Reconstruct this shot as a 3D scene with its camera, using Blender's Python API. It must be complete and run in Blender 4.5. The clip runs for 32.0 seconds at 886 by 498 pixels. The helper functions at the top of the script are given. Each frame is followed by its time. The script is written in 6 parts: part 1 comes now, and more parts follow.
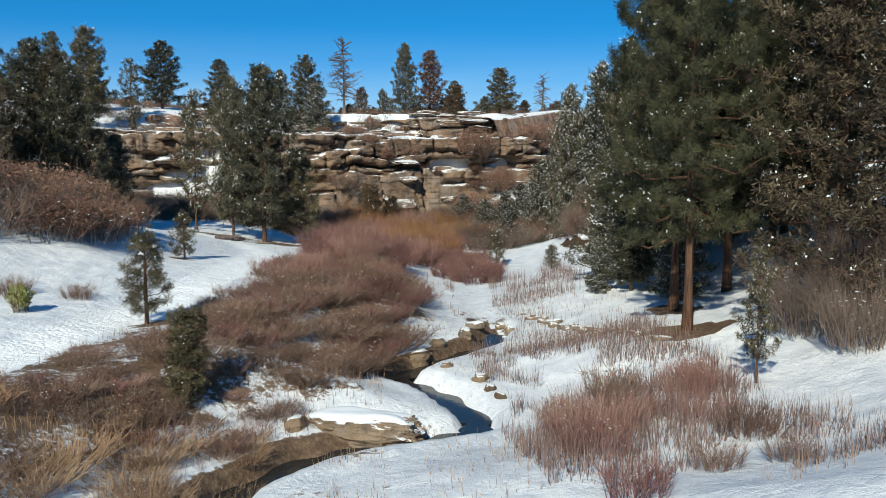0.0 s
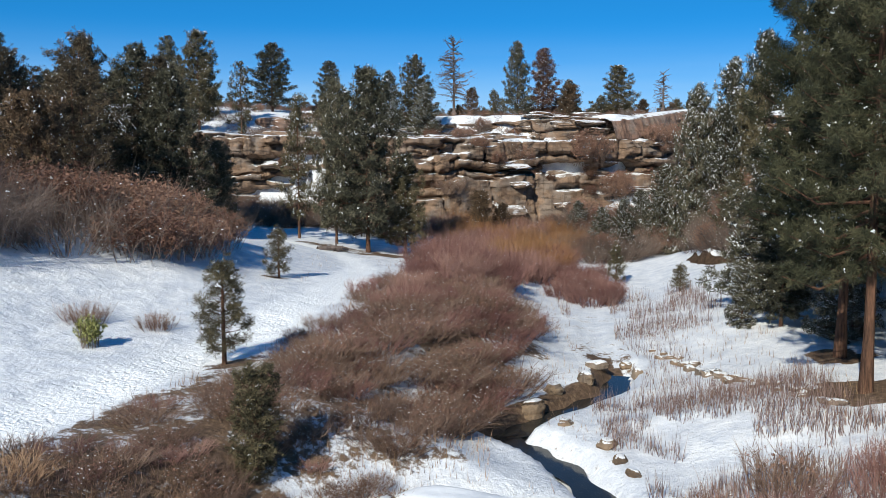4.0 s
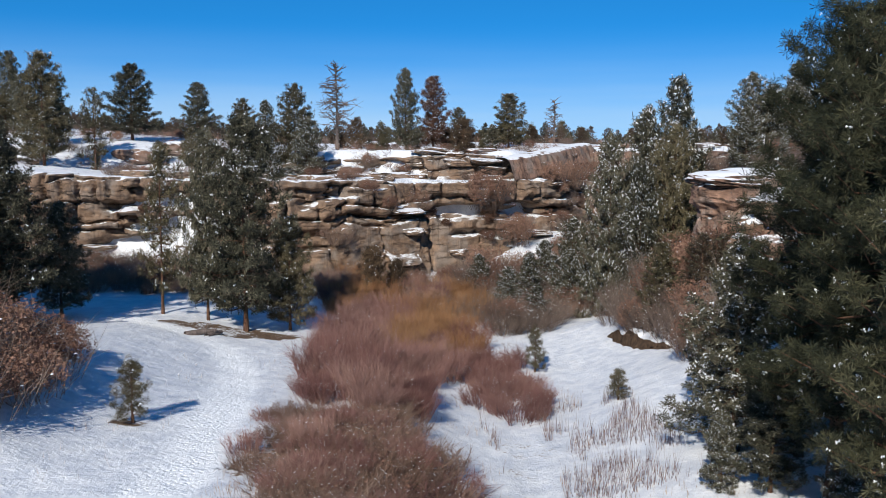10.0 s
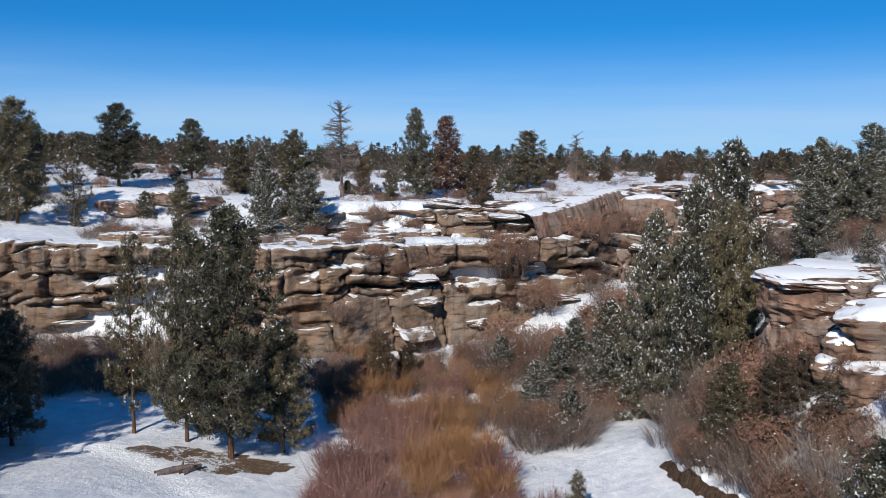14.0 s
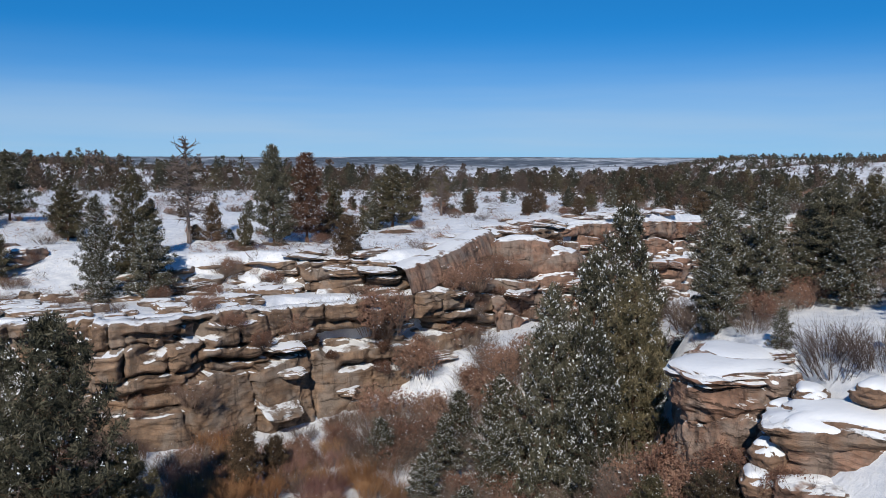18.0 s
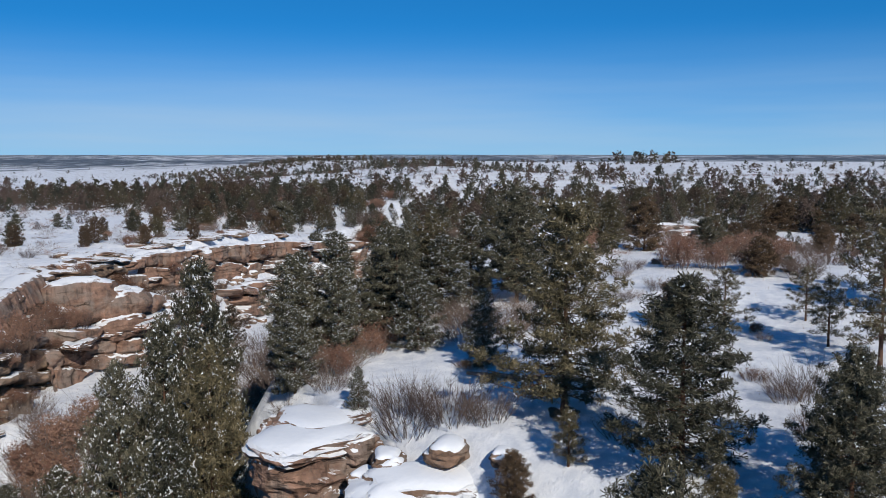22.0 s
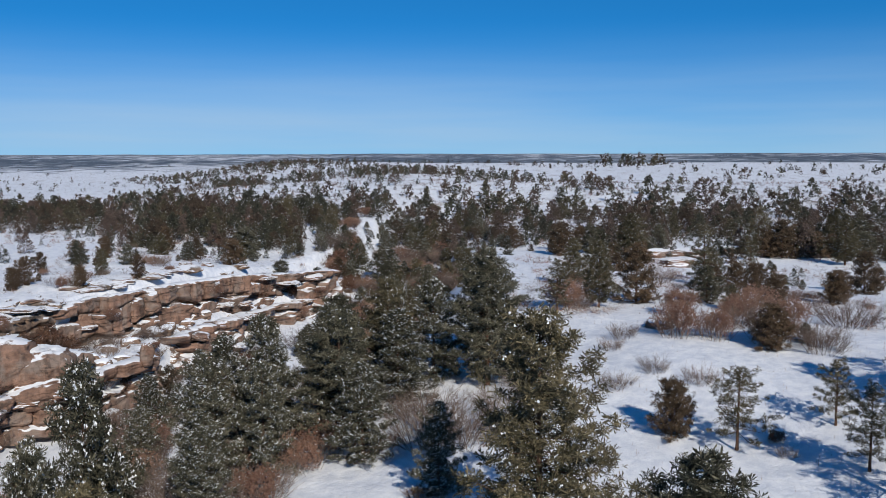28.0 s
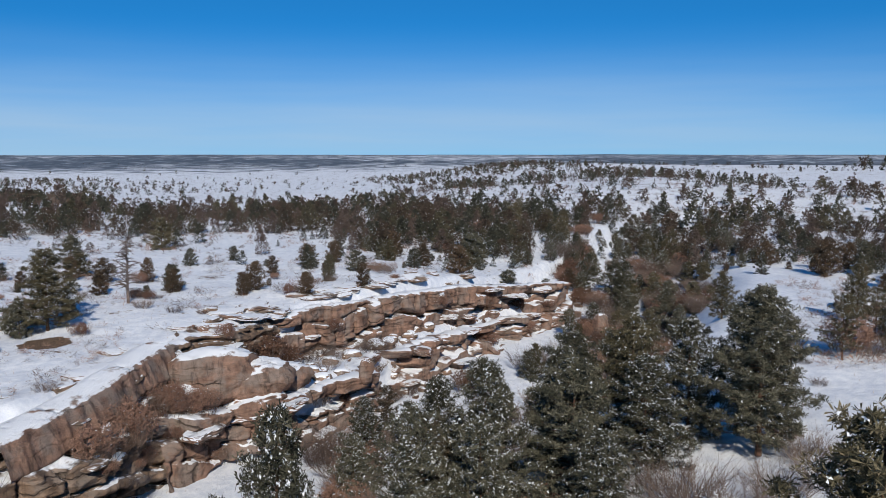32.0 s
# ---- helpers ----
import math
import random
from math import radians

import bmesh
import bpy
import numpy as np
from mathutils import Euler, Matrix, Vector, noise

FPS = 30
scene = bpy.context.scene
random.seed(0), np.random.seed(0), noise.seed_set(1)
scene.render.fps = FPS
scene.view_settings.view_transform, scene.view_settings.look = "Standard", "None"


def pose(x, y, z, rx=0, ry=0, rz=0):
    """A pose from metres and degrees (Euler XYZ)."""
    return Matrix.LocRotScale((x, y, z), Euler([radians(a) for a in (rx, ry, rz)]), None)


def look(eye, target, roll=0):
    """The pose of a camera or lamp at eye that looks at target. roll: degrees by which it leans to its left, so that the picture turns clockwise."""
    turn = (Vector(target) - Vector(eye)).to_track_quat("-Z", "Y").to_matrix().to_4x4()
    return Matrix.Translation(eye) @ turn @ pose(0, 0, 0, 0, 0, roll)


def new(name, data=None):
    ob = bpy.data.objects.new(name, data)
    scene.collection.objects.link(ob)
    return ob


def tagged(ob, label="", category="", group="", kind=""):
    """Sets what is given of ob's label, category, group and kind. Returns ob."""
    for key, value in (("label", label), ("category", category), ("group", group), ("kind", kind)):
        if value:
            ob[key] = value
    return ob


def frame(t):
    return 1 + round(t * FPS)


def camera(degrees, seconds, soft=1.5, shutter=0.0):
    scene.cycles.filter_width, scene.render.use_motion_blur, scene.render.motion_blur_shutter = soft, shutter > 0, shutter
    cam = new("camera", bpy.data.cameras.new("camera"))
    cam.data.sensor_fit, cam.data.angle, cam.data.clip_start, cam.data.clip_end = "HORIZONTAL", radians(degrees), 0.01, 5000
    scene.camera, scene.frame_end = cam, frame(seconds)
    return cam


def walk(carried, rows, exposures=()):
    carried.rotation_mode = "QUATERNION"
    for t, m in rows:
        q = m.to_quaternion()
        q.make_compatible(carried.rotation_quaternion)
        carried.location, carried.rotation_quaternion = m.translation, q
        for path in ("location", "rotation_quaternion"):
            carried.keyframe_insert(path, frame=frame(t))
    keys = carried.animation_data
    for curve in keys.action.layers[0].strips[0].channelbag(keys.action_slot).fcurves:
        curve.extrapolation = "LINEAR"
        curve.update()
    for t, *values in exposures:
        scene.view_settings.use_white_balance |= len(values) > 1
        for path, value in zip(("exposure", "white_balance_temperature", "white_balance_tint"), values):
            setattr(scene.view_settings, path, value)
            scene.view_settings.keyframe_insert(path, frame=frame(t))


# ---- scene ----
cam = camera(54.32, 32.0, 0.7)
PATH = [  # seconds, place in metres, turn in degrees
    (0.0, 0.99, -7.82, 8.69, 83.84, -0.00, -4.04),
    (0.5, 0.99, -7.70, 8.81, 83.84, -0.01, -4.05),
    (1.0, 0.89, -7.59, 9.00, 83.77, 0.08, -4.09),
    (1.5, 0.85, -7.32, 9.23, 83.76, 0.17, -4.11),
    (2.0, 0.90, -6.76, 9.32, 83.75, 0.25, -4.13),
    (2.5, 1.07, -5.83, 9.37, 83.78, 0.21, -4.12),
    (3.0, 1.14, -4.82, 9.48, 83.74, 0.14, 2.77),
    (3.5, 1.11, -3.77, 9.42, 83.73, -0.00, 3.81),
    (5.5, 0.00, 0.00, 9.30, 83.71, 0.31, -0.03),
    (6.0, -0.61, 1.19, 9.78, 83.79, 0.18, 0.01),
    (6.5, -1.14, 2.04, 10.50, 83.92, 0.16, 0.08),
    (7.0, -1.45, 2.19, 11.22, 83.85, 0.01, -0.89),
    (7.5, -1.56, 2.14, 11.68, 83.90, 0.03, -5.02),
    (8.0, -1.48, 2.12, 12.09, 83.79, 0.08, -4.99),
    (8.5, -1.33, 2.69, 12.52, 83.82, 0.11, -5.00),
    (9.0, -1.12, 3.74, 12.95, 83.86, 0.01, -5.00),
    (9.5, -0.89, 5.16, 13.35, 83.85, -0.05, -5.03),
    (10.0, -0.67, 6.65, 13.79, 83.85, -0.23, -5.04),
    (10.5, -0.61, 8.12, 14.38, 83.86, -0.32, -5.02),
    (11.0, -0.49, 9.57, 15.19, 83.88, -0.31, -4.95),
    (11.5, -0.60, 10.84, 16.04, 83.87, -0.28, -4.90),
    (12.0, -0.77, 12.08, 16.89, 83.88, -0.33, -4.85),
    (12.5, -0.79, 13.30, 17.66, 83.87, -0.31, -4.80),
    (13.0, -0.77, 14.55, 18.29, 83.86, -0.29, -4.76),
    (13.5, -0.59, 15.90, 18.88, 83.87, -0.20, -4.63),
    (15.5, -0.89, 20.45, 21.37, 83.96, -0.22, -4.46),
    (16.0, -1.06, 21.52, 21.96, 83.95, -0.21, -7.45),
    (16.5, -1.26, 22.52, 22.51, 83.93, -0.22, -9.35),
    (17.0, -1.41, 23.50, 23.05, 83.93, -0.15, -12.56),
    (17.5, -1.50, 24.53, 23.50, 83.94, -0.11, -14.71),
    (18.0, -1.54, 25.51, 23.99, 83.94, -0.10, -14.70),
    (18.5, -1.53, 26.46, 24.43, 83.99, -0.16, -16.08),
    (19.0, -1.56, 27.34, 24.92, 83.98, -0.14, -20.18),
    (19.5, -1.49, 28.14, 25.38, 83.96, -0.14, -23.73),
    (20.0, -1.06, 28.75, 25.84, 83.97, -0.08, -27.03),
    (20.5, -0.34, 29.02, 26.34, 83.98, -0.17, -31.05),
    (21.0, 0.27, 29.03, 26.78, 83.98, -0.17, -39.29),
    (21.5, 0.52, 28.93, 27.24, 83.86, -0.08, -43.52),
    (22.0, 0.69, 28.86, 27.63, 83.75, 0.04, -42.45),
    (22.5, 1.28, 28.98, 27.75, 83.69, 0.07, -44.63),
    (23.0, 2.28, 29.33, 27.65, 83.65, 0.12, -44.67),
    (23.5, 3.51, 29.93, 27.77, 83.55, 0.10, -44.70),
    (24.0, 4.71, 30.71, 28.34, 83.48, 0.05, -44.62),
    (24.5, 5.79, 31.60, 29.15, 83.45, -0.00, -44.54),
    (25.0, 6.66, 32.42, 29.87, 83.47, -0.06, -43.94),
    (25.5, 7.35, 33.22, 30.21, 83.50, -0.02, -43.81),
    (27.5, 9.65, 35.42, 31.47, 83.61, 0.12, -43.33),
    (28.0, 10.23, 35.99, 31.58, 83.63, 0.16, -43.25),
    (28.5, 10.89, 36.74, 31.63, 83.64, 0.14, -43.19),
    (29.0, 11.66, 37.53, 31.61, 83.65, 0.13, -43.12),
    (29.5, 12.46, 38.39, 31.60, 83.67, 0.15, -35.76),
    (30.0, 13.22, 39.37, 31.60, 83.64, 0.11, -34.01),
    (30.5, 13.88, 40.45, 31.77, 83.63, 0.09, -33.95),
    (31.0, 14.45, 41.53, 32.04, 83.66, 0.03, -33.89),
    (31.5, 14.96, 42.72, 32.24, 83.68, 0.01, -33.84),
    (32.0, 15.38, 44.07, 32.19, 83.68, 0.02, -28.17),
]
EXPOSURES = [(0.0, 0.46, 6800, -1.0), (3.0, 0.49, 6650, 3.0), (6.0, 0.46, 6550, 7.0), (10.0, 0.41, 6500, 9.0), (13.0, 0.37, 6500, 10.0), (16.0, 0.20, 6500, 10.0), (19.0, 0.10, 6500, 10.0), (25.0, 0.10, 6500, 10.0), (32.0, 0.09, 6500, 10.0)]
walk(cam, [(t, pose(*p)) for t, *p in PATH], EXPOSURES)

import collections


# ---- light ----
SUN_TO = Vector((-0.31, -0.78, 0.56)).normalized()
world = bpy.data.worlds.new("winter_sky")
scene.world = world
world.use_nodes = True
wn = world.node_tree.nodes
sky = wn.new("ShaderNodeTexSky")
sky.sky_type, sky.sun_disc = "NISHITA", False
sky.sun_elevation = math.asin(SUN_TO.z)
sky.sun_rotation = math.atan2(SUN_TO.x, SUN_TO.y)
sky.altitude, sky.air_density, sky.dust_density, sky.ozone_density = 1900, 0.6, 0.0, 4.0
clear_air = wn.new("ShaderNodeGamma")
clear_air.inputs[1].default_value = 0.65
blue = wn.new("ShaderNodeMix")
blue.data_type, blue.blend_type = "RGBA", "MULTIPLY"
blue.inputs[0].default_value = 1.0
blue.inputs[7].default_value = (0.42, 1.12, 1.75, 1)
deep = wn.new("ShaderNodeHueSaturation")
deep.inputs["Saturation"].default_value = 1.08
wl = world.node_tree.links
wl.new(sky.outputs[0], clear_air.inputs[0])
wl.new(clear_air.outputs[0], blue.inputs[6])
wl.new(blue.outputs[2], deep.inputs["Color"])
# pale air above the horizon, with thin high wisps
way_up = wn.new("ShaderNodeTexCoord")
split = wn.new("ShaderNodeSeparateXYZ")
wl.new(way_up.outputs["Generated"], split.inputs[0])
low = wn.new("ShaderNodeMapRange")
low.interpolation_type = "SMOOTHSTEP"
low.inputs[1].default_value, low.inputs[2].default_value, low.inputs[3].default_value, low.inputs[4].default_value = 0.0, 0.15, 0.62, 0.0
wl.new(split.outputs["Z"], low.inputs[0])
flat_map = wn.new("ShaderNodeMapping")
flat_map.inputs["Scale"].default_value = (1.6, 1.6, 22.0)
wl.new(way_up.outputs["Generated"], flat_map.inputs["Vector"])
wisp = wn.new("ShaderNodeTexNoise")
wisp.inputs["Scale"].default_value, wisp.inputs["Detail"].default_value = 1.0, 4.0
wl.new(flat_map.outputs[0], wisp.inputs["Vector"])
veil = wn.new("ShaderNodeMath")
veil.operation = "MULTIPLY"
wl.new(low.outputs[0], veil.inputs[0])
soft_wisp = wn.new("ShaderNodeMapRange")
soft_wisp.inputs[1].default_value, soft_wisp.inputs[2].default_value, soft_wisp.inputs[3].default_value, soft_wisp.inputs[4].default_value = 0.3, 0.7, 0.65, 1.35
wl.new(wisp.outputs[0], soft_wisp.inputs[0])
wl.new(soft_wisp.outputs[0], veil.inputs[1])
pale = wn.new("ShaderNodeMix")
pale.data_type = "RGBA"
pale.inputs[7].default_value = (4.0, 5.5, 7.2, 1)
wl.new(veil.outputs[0], pale.inputs[0])
wl.new(deep.outputs[0], pale.inputs[6])
wl.new(pale.outputs[2], wn["Background"].inputs[0])
wn["Background"].inputs[1].default_value = 0.096
sun_data = bpy.data.lights.new("sun", "SUN")
sun_data.energy, sun_data.angle, sun_data.color = 3.75, radians(0.55), (1.0, 0.945, 0.85)
sun = new("sun", sun_data)
sun.matrix_world = look(SUN_TO * 100, (0, 0, 0))


# ---- materials ----
def material(name, rough=0.8, spec=0.3):
    m = bpy.data.materials.new(name)
    m.use_nodes = True
    b = m.node_tree.nodes["Principled BSDF"]
    b.inputs["Roughness"].default_value = rough
    b.inputs["Specular IOR Level"].default_value = spec
    return m, m.node_tree.nodes, m.node_tree.links, b


def noise_node(nodes, links, scale, detail=4.0, rough=0.55, vec=None):
    n = nodes.new("ShaderNodeTexNoise")
    n.inputs["Scale"].default_value = scale
    n.inputs["Detail"].default_value = detail
    n.inputs["Roughness"].default_value = rough
    if vec is not None:
        links.new(vec, n.inputs["Vector"])
    return n


def ramp(nodes, links, fac, stops):
    r = nodes.new("ShaderNodeValToRGB")
    el = r.color_ramp.elements
    while len(el) < len(stops):
        el.new(0.5)
    for e, (p, c) in zip(el, stops):
        e.position, e.color = p, (*c, 1)
    links.new(fac, r.inputs[0])
    return r.outputs[0]


def mix(nodes, links, fac, a, b):
    m = nodes.new("ShaderNodeMix")
    m.data_type = "RGBA"
    if isinstance(fac, float):
        m.inputs[0].default_value = fac
    else:
        links.new(fac, m.inputs[0])
    for i, v in ((6, a), (7, b)):
        if isinstance(v, tuple):
            m.inputs[i].default_value = (*v, 1)
        else:
            links.new(v, m.inputs[i])
    return m.outputs[2]


def calc(nodes, links, op, a, b=0.0, c=None):
    m = nodes.new("ShaderNodeMath")
    m.operation = op
    for i, v in enumerate((a, b) if c is None else (a, b, c)):
        if isinstance(v, (int, float)):
            m.inputs[i].default_value = v
        else:
            links.new(v, m.inputs[i])
    return m.outputs[0]


def smooth_range(nodes, links, v, lo, hi):
    m = nodes.new("ShaderNodeMapRange")
    m.interpolation_type = "SMOOTHSTEP"
    links.new(v, m.inputs[0])
    m.inputs[1].default_value, m.inputs[2].default_value = lo, hi
    return m.outputs[0]


def bump(nodes, links, b, height, strength, dist):
    n = nodes.new("ShaderNodeBump")
    n.inputs["Strength"].default_value, n.inputs["Distance"].default_value = strength, dist
    links.new(height, n.inputs["Height"])
    links.new(n.outputs[0], b.inputs["Normal"])


def coords(nodes):
    return nodes.new("ShaderNodeNewGeometry").outputs["Position"]


SNOW = (0.84, 0.85, 0.87)


def snow_ground():
    m, n, l, b = material("snow_ground", 0.75, 0.25)
    pos = coords(n)
    bare = n.new("ShaderNodeAttribute")
    bare.attribute_name = "bare"
    trail = n.new("ShaderNodeAttribute")
    trail.attribute_name = "trail"
    big, mid = noise_node(n, l, 0.16, 5, 0.6, pos), noise_node(n, l, 1.1, 6, 0.65, pos)
    fine, grit = noise_node(n, l, 5.0, 5, 0.7, pos), noise_node(n, l, 26.0, 3, 0.6, pos)
    soil = ramp(n, l, fine.outputs[0], [(0.25, (0.046, 0.029, 0.019)), (0.5, (0.125, 0.080, 0.052)), (0.75, (0.26, 0.180, 0.115))])
    snow = mix(n, l, smooth_range(n, l, calc(n, l, "ADD", calc(n, l, "MULTIPLY", mid.outputs[0], 0.6), calc(n, l, "MULTIPLY", grit.outputs[0], 0.4)), 0.38, 0.62), (0.61, 0.64, 0.70), SNOW)
    snow = mix(n, l, trail.outputs["Fac"], snow, (0.93, 0.94, 0.95))
    a = calc(n, l, "MULTIPLY", big.outputs[0], 0.45)
    a = calc(n, l, "ADD", a, calc(n, l, "MULTIPLY", mid.outputs[0], 0.35))
    a = calc(n, l, "ADD", a, calc(n, l, "MULTIPLY", fine.outputs[0], 0.30))
    a = calc(n, l, "ADD", a, calc(n, l, "MULTIPLY", bare.outputs["Fac"], 0.5))
    cover = smooth_range(n, l, a, 0.735, 0.80)
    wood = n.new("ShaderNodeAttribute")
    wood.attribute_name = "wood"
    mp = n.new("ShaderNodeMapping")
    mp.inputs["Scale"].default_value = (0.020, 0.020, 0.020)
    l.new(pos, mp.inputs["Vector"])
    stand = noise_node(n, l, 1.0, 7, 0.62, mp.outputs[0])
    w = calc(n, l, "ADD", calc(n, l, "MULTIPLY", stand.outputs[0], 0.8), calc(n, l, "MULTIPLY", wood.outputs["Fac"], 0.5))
    specks = smooth_range(n, l, calc(n, l, "ADD", grit.outputs[0], calc(n, l, "MULTIPLY", mid.outputs[0], 0.35)), 0.86, 0.90)
    litter = calc(n, l, "MULTIPLY", specks, calc(n, l, "SUBTRACT", 0.75, calc(n, l, "MULTIPLY", trail.outputs["Fac"], 0.75)))
    base = mix(n, l, litter, mix(n, l, cover, snow, soil), (0.16, 0.11, 0.08))
    # patches of distant woods; the blue of far haze is painted into their colour
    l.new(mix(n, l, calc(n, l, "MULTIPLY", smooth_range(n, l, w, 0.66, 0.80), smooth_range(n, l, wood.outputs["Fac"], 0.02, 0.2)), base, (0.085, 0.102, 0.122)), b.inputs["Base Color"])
    h = calc(n, l, "MULTIPLY", mid.outputs[0], 0.8)
    h = calc(n, l, "ADD", h, calc(n, l, "MULTIPLY", fine.outputs[0], 0.35))
    h = calc(n, l, "ADD", h, calc(n, l, "MULTIPLY", grit.outputs[0], 0.06))
    v = n.new("ShaderNodeTexVoronoi")
    v.inputs["Scale"].default_value = 4.2
    l.new(pos, v.inputs["Vector"])
    foot = calc(n, l, "MULTIPLY", smooth_range(n, l, v.outputs["Distance"], 0.12, 0.45), trail.outputs["Fac"])
    h = calc(n, l, "ADD", h, calc(n, l, "MULTIPLY", foot, 0.14))
    bump(n, l, b, h, 0.75, 0.22)
    return m


def rock(name, dark, lit, capped=False, hold=0.99):
    """Layered sandstone that carries snow where it lies flat."""
    m, n, l, b = material(name, 0.9, 0.15)
    pos = coords(n)
    sep = n.new("ShaderNodeSeparateXYZ")
    l.new(pos, sep.inputs[0])
    warp, patch, grain = noise_node(n, l, 0.22, 4, 0.6, pos), noise_node(n, l, 0.8, 6, 0.65, pos), noise_node(n, l, 9.0, 5, 0.7, pos)
    zz = calc(n, l, "ADD", sep.outputs["Z"], calc(n, l, "MULTIPLY", warp.outputs[0], 2.2))
    comb = n.new("ShaderNodeCombineXYZ")
    l.new(zz, comb.inputs["Z"])
    layer = noise_node(n, l, 3.2, 4, 0.7, comb.outputs[0])
    col = ramp(n, l, patch.outputs[0], [(0.25, dark), (0.52, tuple((p + q) / 2 for p, q in zip(dark, lit))), (0.78, lit)])
    tint = ramp(n, l, layer.outputs[0], [(0.3, (0.66, 0.62, 0.60)), (0.5, (0.92, 0.92, 0.92)), (0.7, (1.1, 1.06, 1.0))])
    mul = n.new("ShaderNodeMix")
    mul.data_type, mul.blend_type = "RGBA", "MULTIPLY"
    mul.inputs[0].default_value = 1.0
    l.new(col, mul.inputs[6])
    l.new(tint, mul.inputs[7])
    grey = noise_node(n, l, 0.45, 4, 0.6, pos)
    worn = mix(n, l, calc(n, l, "MULTIPLY", smooth_range(n, l, grey.outputs[0], 0.44, 0.62), 0.55), mul.outputs[2], (0.27, 0.235, 0.205))
    drip = n.new("ShaderNodeMapping")
    drip.inputs["Scale"].default_value = (1.5, 1.5, 0.16)
    l.new(pos, drip.inputs["Vector"])
    run = noise_node(n, l, 1.0, 5, 0.65, drip.outputs[0])
    worn = mix(n, l, calc(n, l, "MULTIPLY", smooth_range(n, l, run.outputs[0], 0.50, 0.68), 0.68), worn, (0.060, 0.045, 0.038))
    squash = n.new("ShaderNodeMapping")
    squash.inputs["Scale"].default_value = (0.16, 0.16, 0.85)
    wob = n.new("ShaderNodeVectorMath")
    wob.operation = "ADD"
    l.new(pos, wob.inputs[0])
    l.new(patch.outputs["Color"], wob.inputs[1])
    l.new(wob.outputs[0], squash.inputs["Vector"])
    joint = n.new("ShaderNodeTexVoronoi")
    joint.feature = "DISTANCE_TO_EDGE"
    joint.inputs["Scale"].default_value = 0.9
    l.new(squash.outputs[0], joint.inputs["Vector"])
    seam = smooth_range(n, l, joint.outputs["Distance"], 0.0, 0.045)
    gone = calc(n, l, "MULTIPLY", calc(n, l, "SUBTRACT", 1.0, seam), smooth_range(n, l, warp.outputs[0], 0.46, 0.60))
    worn = mix(n, l, calc(n, l, "MULTIPLY", gone, 0.8), worn, (0.050, 0.037, 0.030))
    lich = smooth_range(n, l, grain.outputs[0], 0.54, 0.68)
    body = mix(n, l, calc(n, l, "MULTIPLY", lich, 0.6), worn, (0.12, 0.112, 0.10))
    geo = n.new("ShaderNodeNewGeometry")
    up = n.new("ShaderNodeSeparateXYZ")
    l.new(geo.outputs["Normal"], up.inputs[0])
    s = calc(n, l, "ADD", up.outputs["Z"], calc(n, l, "MULTIPLY", patch.outputs[0], 0.5))
    s = smooth_range(n, l, s, 1.02, 1.10) if capped else smooth_range(n, l, s, hold, hold + 0.09)
    if not capped:
        drift = noise_node(n, l, 0.33, 4, 0.6, pos)
        s = calc(n, l, "MULTIPLY", s, smooth_range(n, l, drift.outputs[0], 0.34, 0.44))
    l.new(mix(n, l, s, body, SNOW), b.inputs["Base Color"])
    h = calc(n, l, "ADD", calc(n, l, "MULTIPLY", grain.outputs[0], 0.3), calc(n, l, "MULTIPLY", layer.outputs[0], 0.9))
    h = calc(n, l, "ADD", h, calc(n, l, "MULTIPLY", patch.outputs[0], 0.6))
    h = calc(n, l, "ADD", h, calc(n, l, "MULTIPLY", gone, -0.5))
    bump(n, l, b, h, 1.0, 0.26)
    return m


def leafy(name, a, b_, c, rough=0.75, own=0.3):
    """Needles, leaves and stems: one colour of three for every tuft."""
    m, n, l, b = material(name, rough, 0.2)
    geo = n.new("ShaderNodeNewGeometry")
    oi = n.new("ShaderNodeObjectInfo")
    f = calc(n, l, "ADD", calc(n, l, "MULTIPLY", geo.outputs["Random Per Island"], 1.05 - own), calc(n, l, "MULTIPLY", oi.outputs["Random"], own))
    l.new(ramp(n, l, f, [(0.05, a), (0.5, b_), (0.98, c)]), b.inputs["Base Color"])
    return m


def bark(name, a, c):
    m, n, l, b = material(name, 0.9, 0.15)
    tc = n.new("ShaderNodeTexCoord")
    mp = n.new("ShaderNodeMapping")
    mp.inputs["Scale"].default_value = (9, 9, 1.6)
    l.new(tc.outputs["Object"], mp.inputs["Vector"])
    t = noise_node(n, l, 1.0, 5, 0.7, mp.outputs[0])
    l.new(ramp(n, l, t.outputs[0], [(0.32, a), (0.66, c)]), b.inputs["Base Color"])
    bump(n, l, b, t.outputs[0], 0.8, 0.06)
    return m


def snow_lump():
    m, n, l, b = material("snow_lump", 0.7, 0.25)
    t = noise_node(n, l, 3.0, 4, 0.6, coords(n))
    l.new(mix(n, l, t.outputs[0], (0.74, 0.77, 0.82), SNOW), b.inputs["Base Color"])
    bump(n, l, b, t.outputs[0], 0.4, 0.08)
    return m


def dark_water():
    m, n, l, b = material("creek_water", 0.12, 0.18)
    t = noise_node(n, l, 1.4, 3, 0.5, coords(n))
    l.new(mix(n, l, t.outputs[0], (0.012, 0.014, 0.016), (0.03, 0.03, 0.028)), b.inputs["Base Color"])
    bump(n, l, b, t.outputs[0], 0.15, 0.05)
    return m


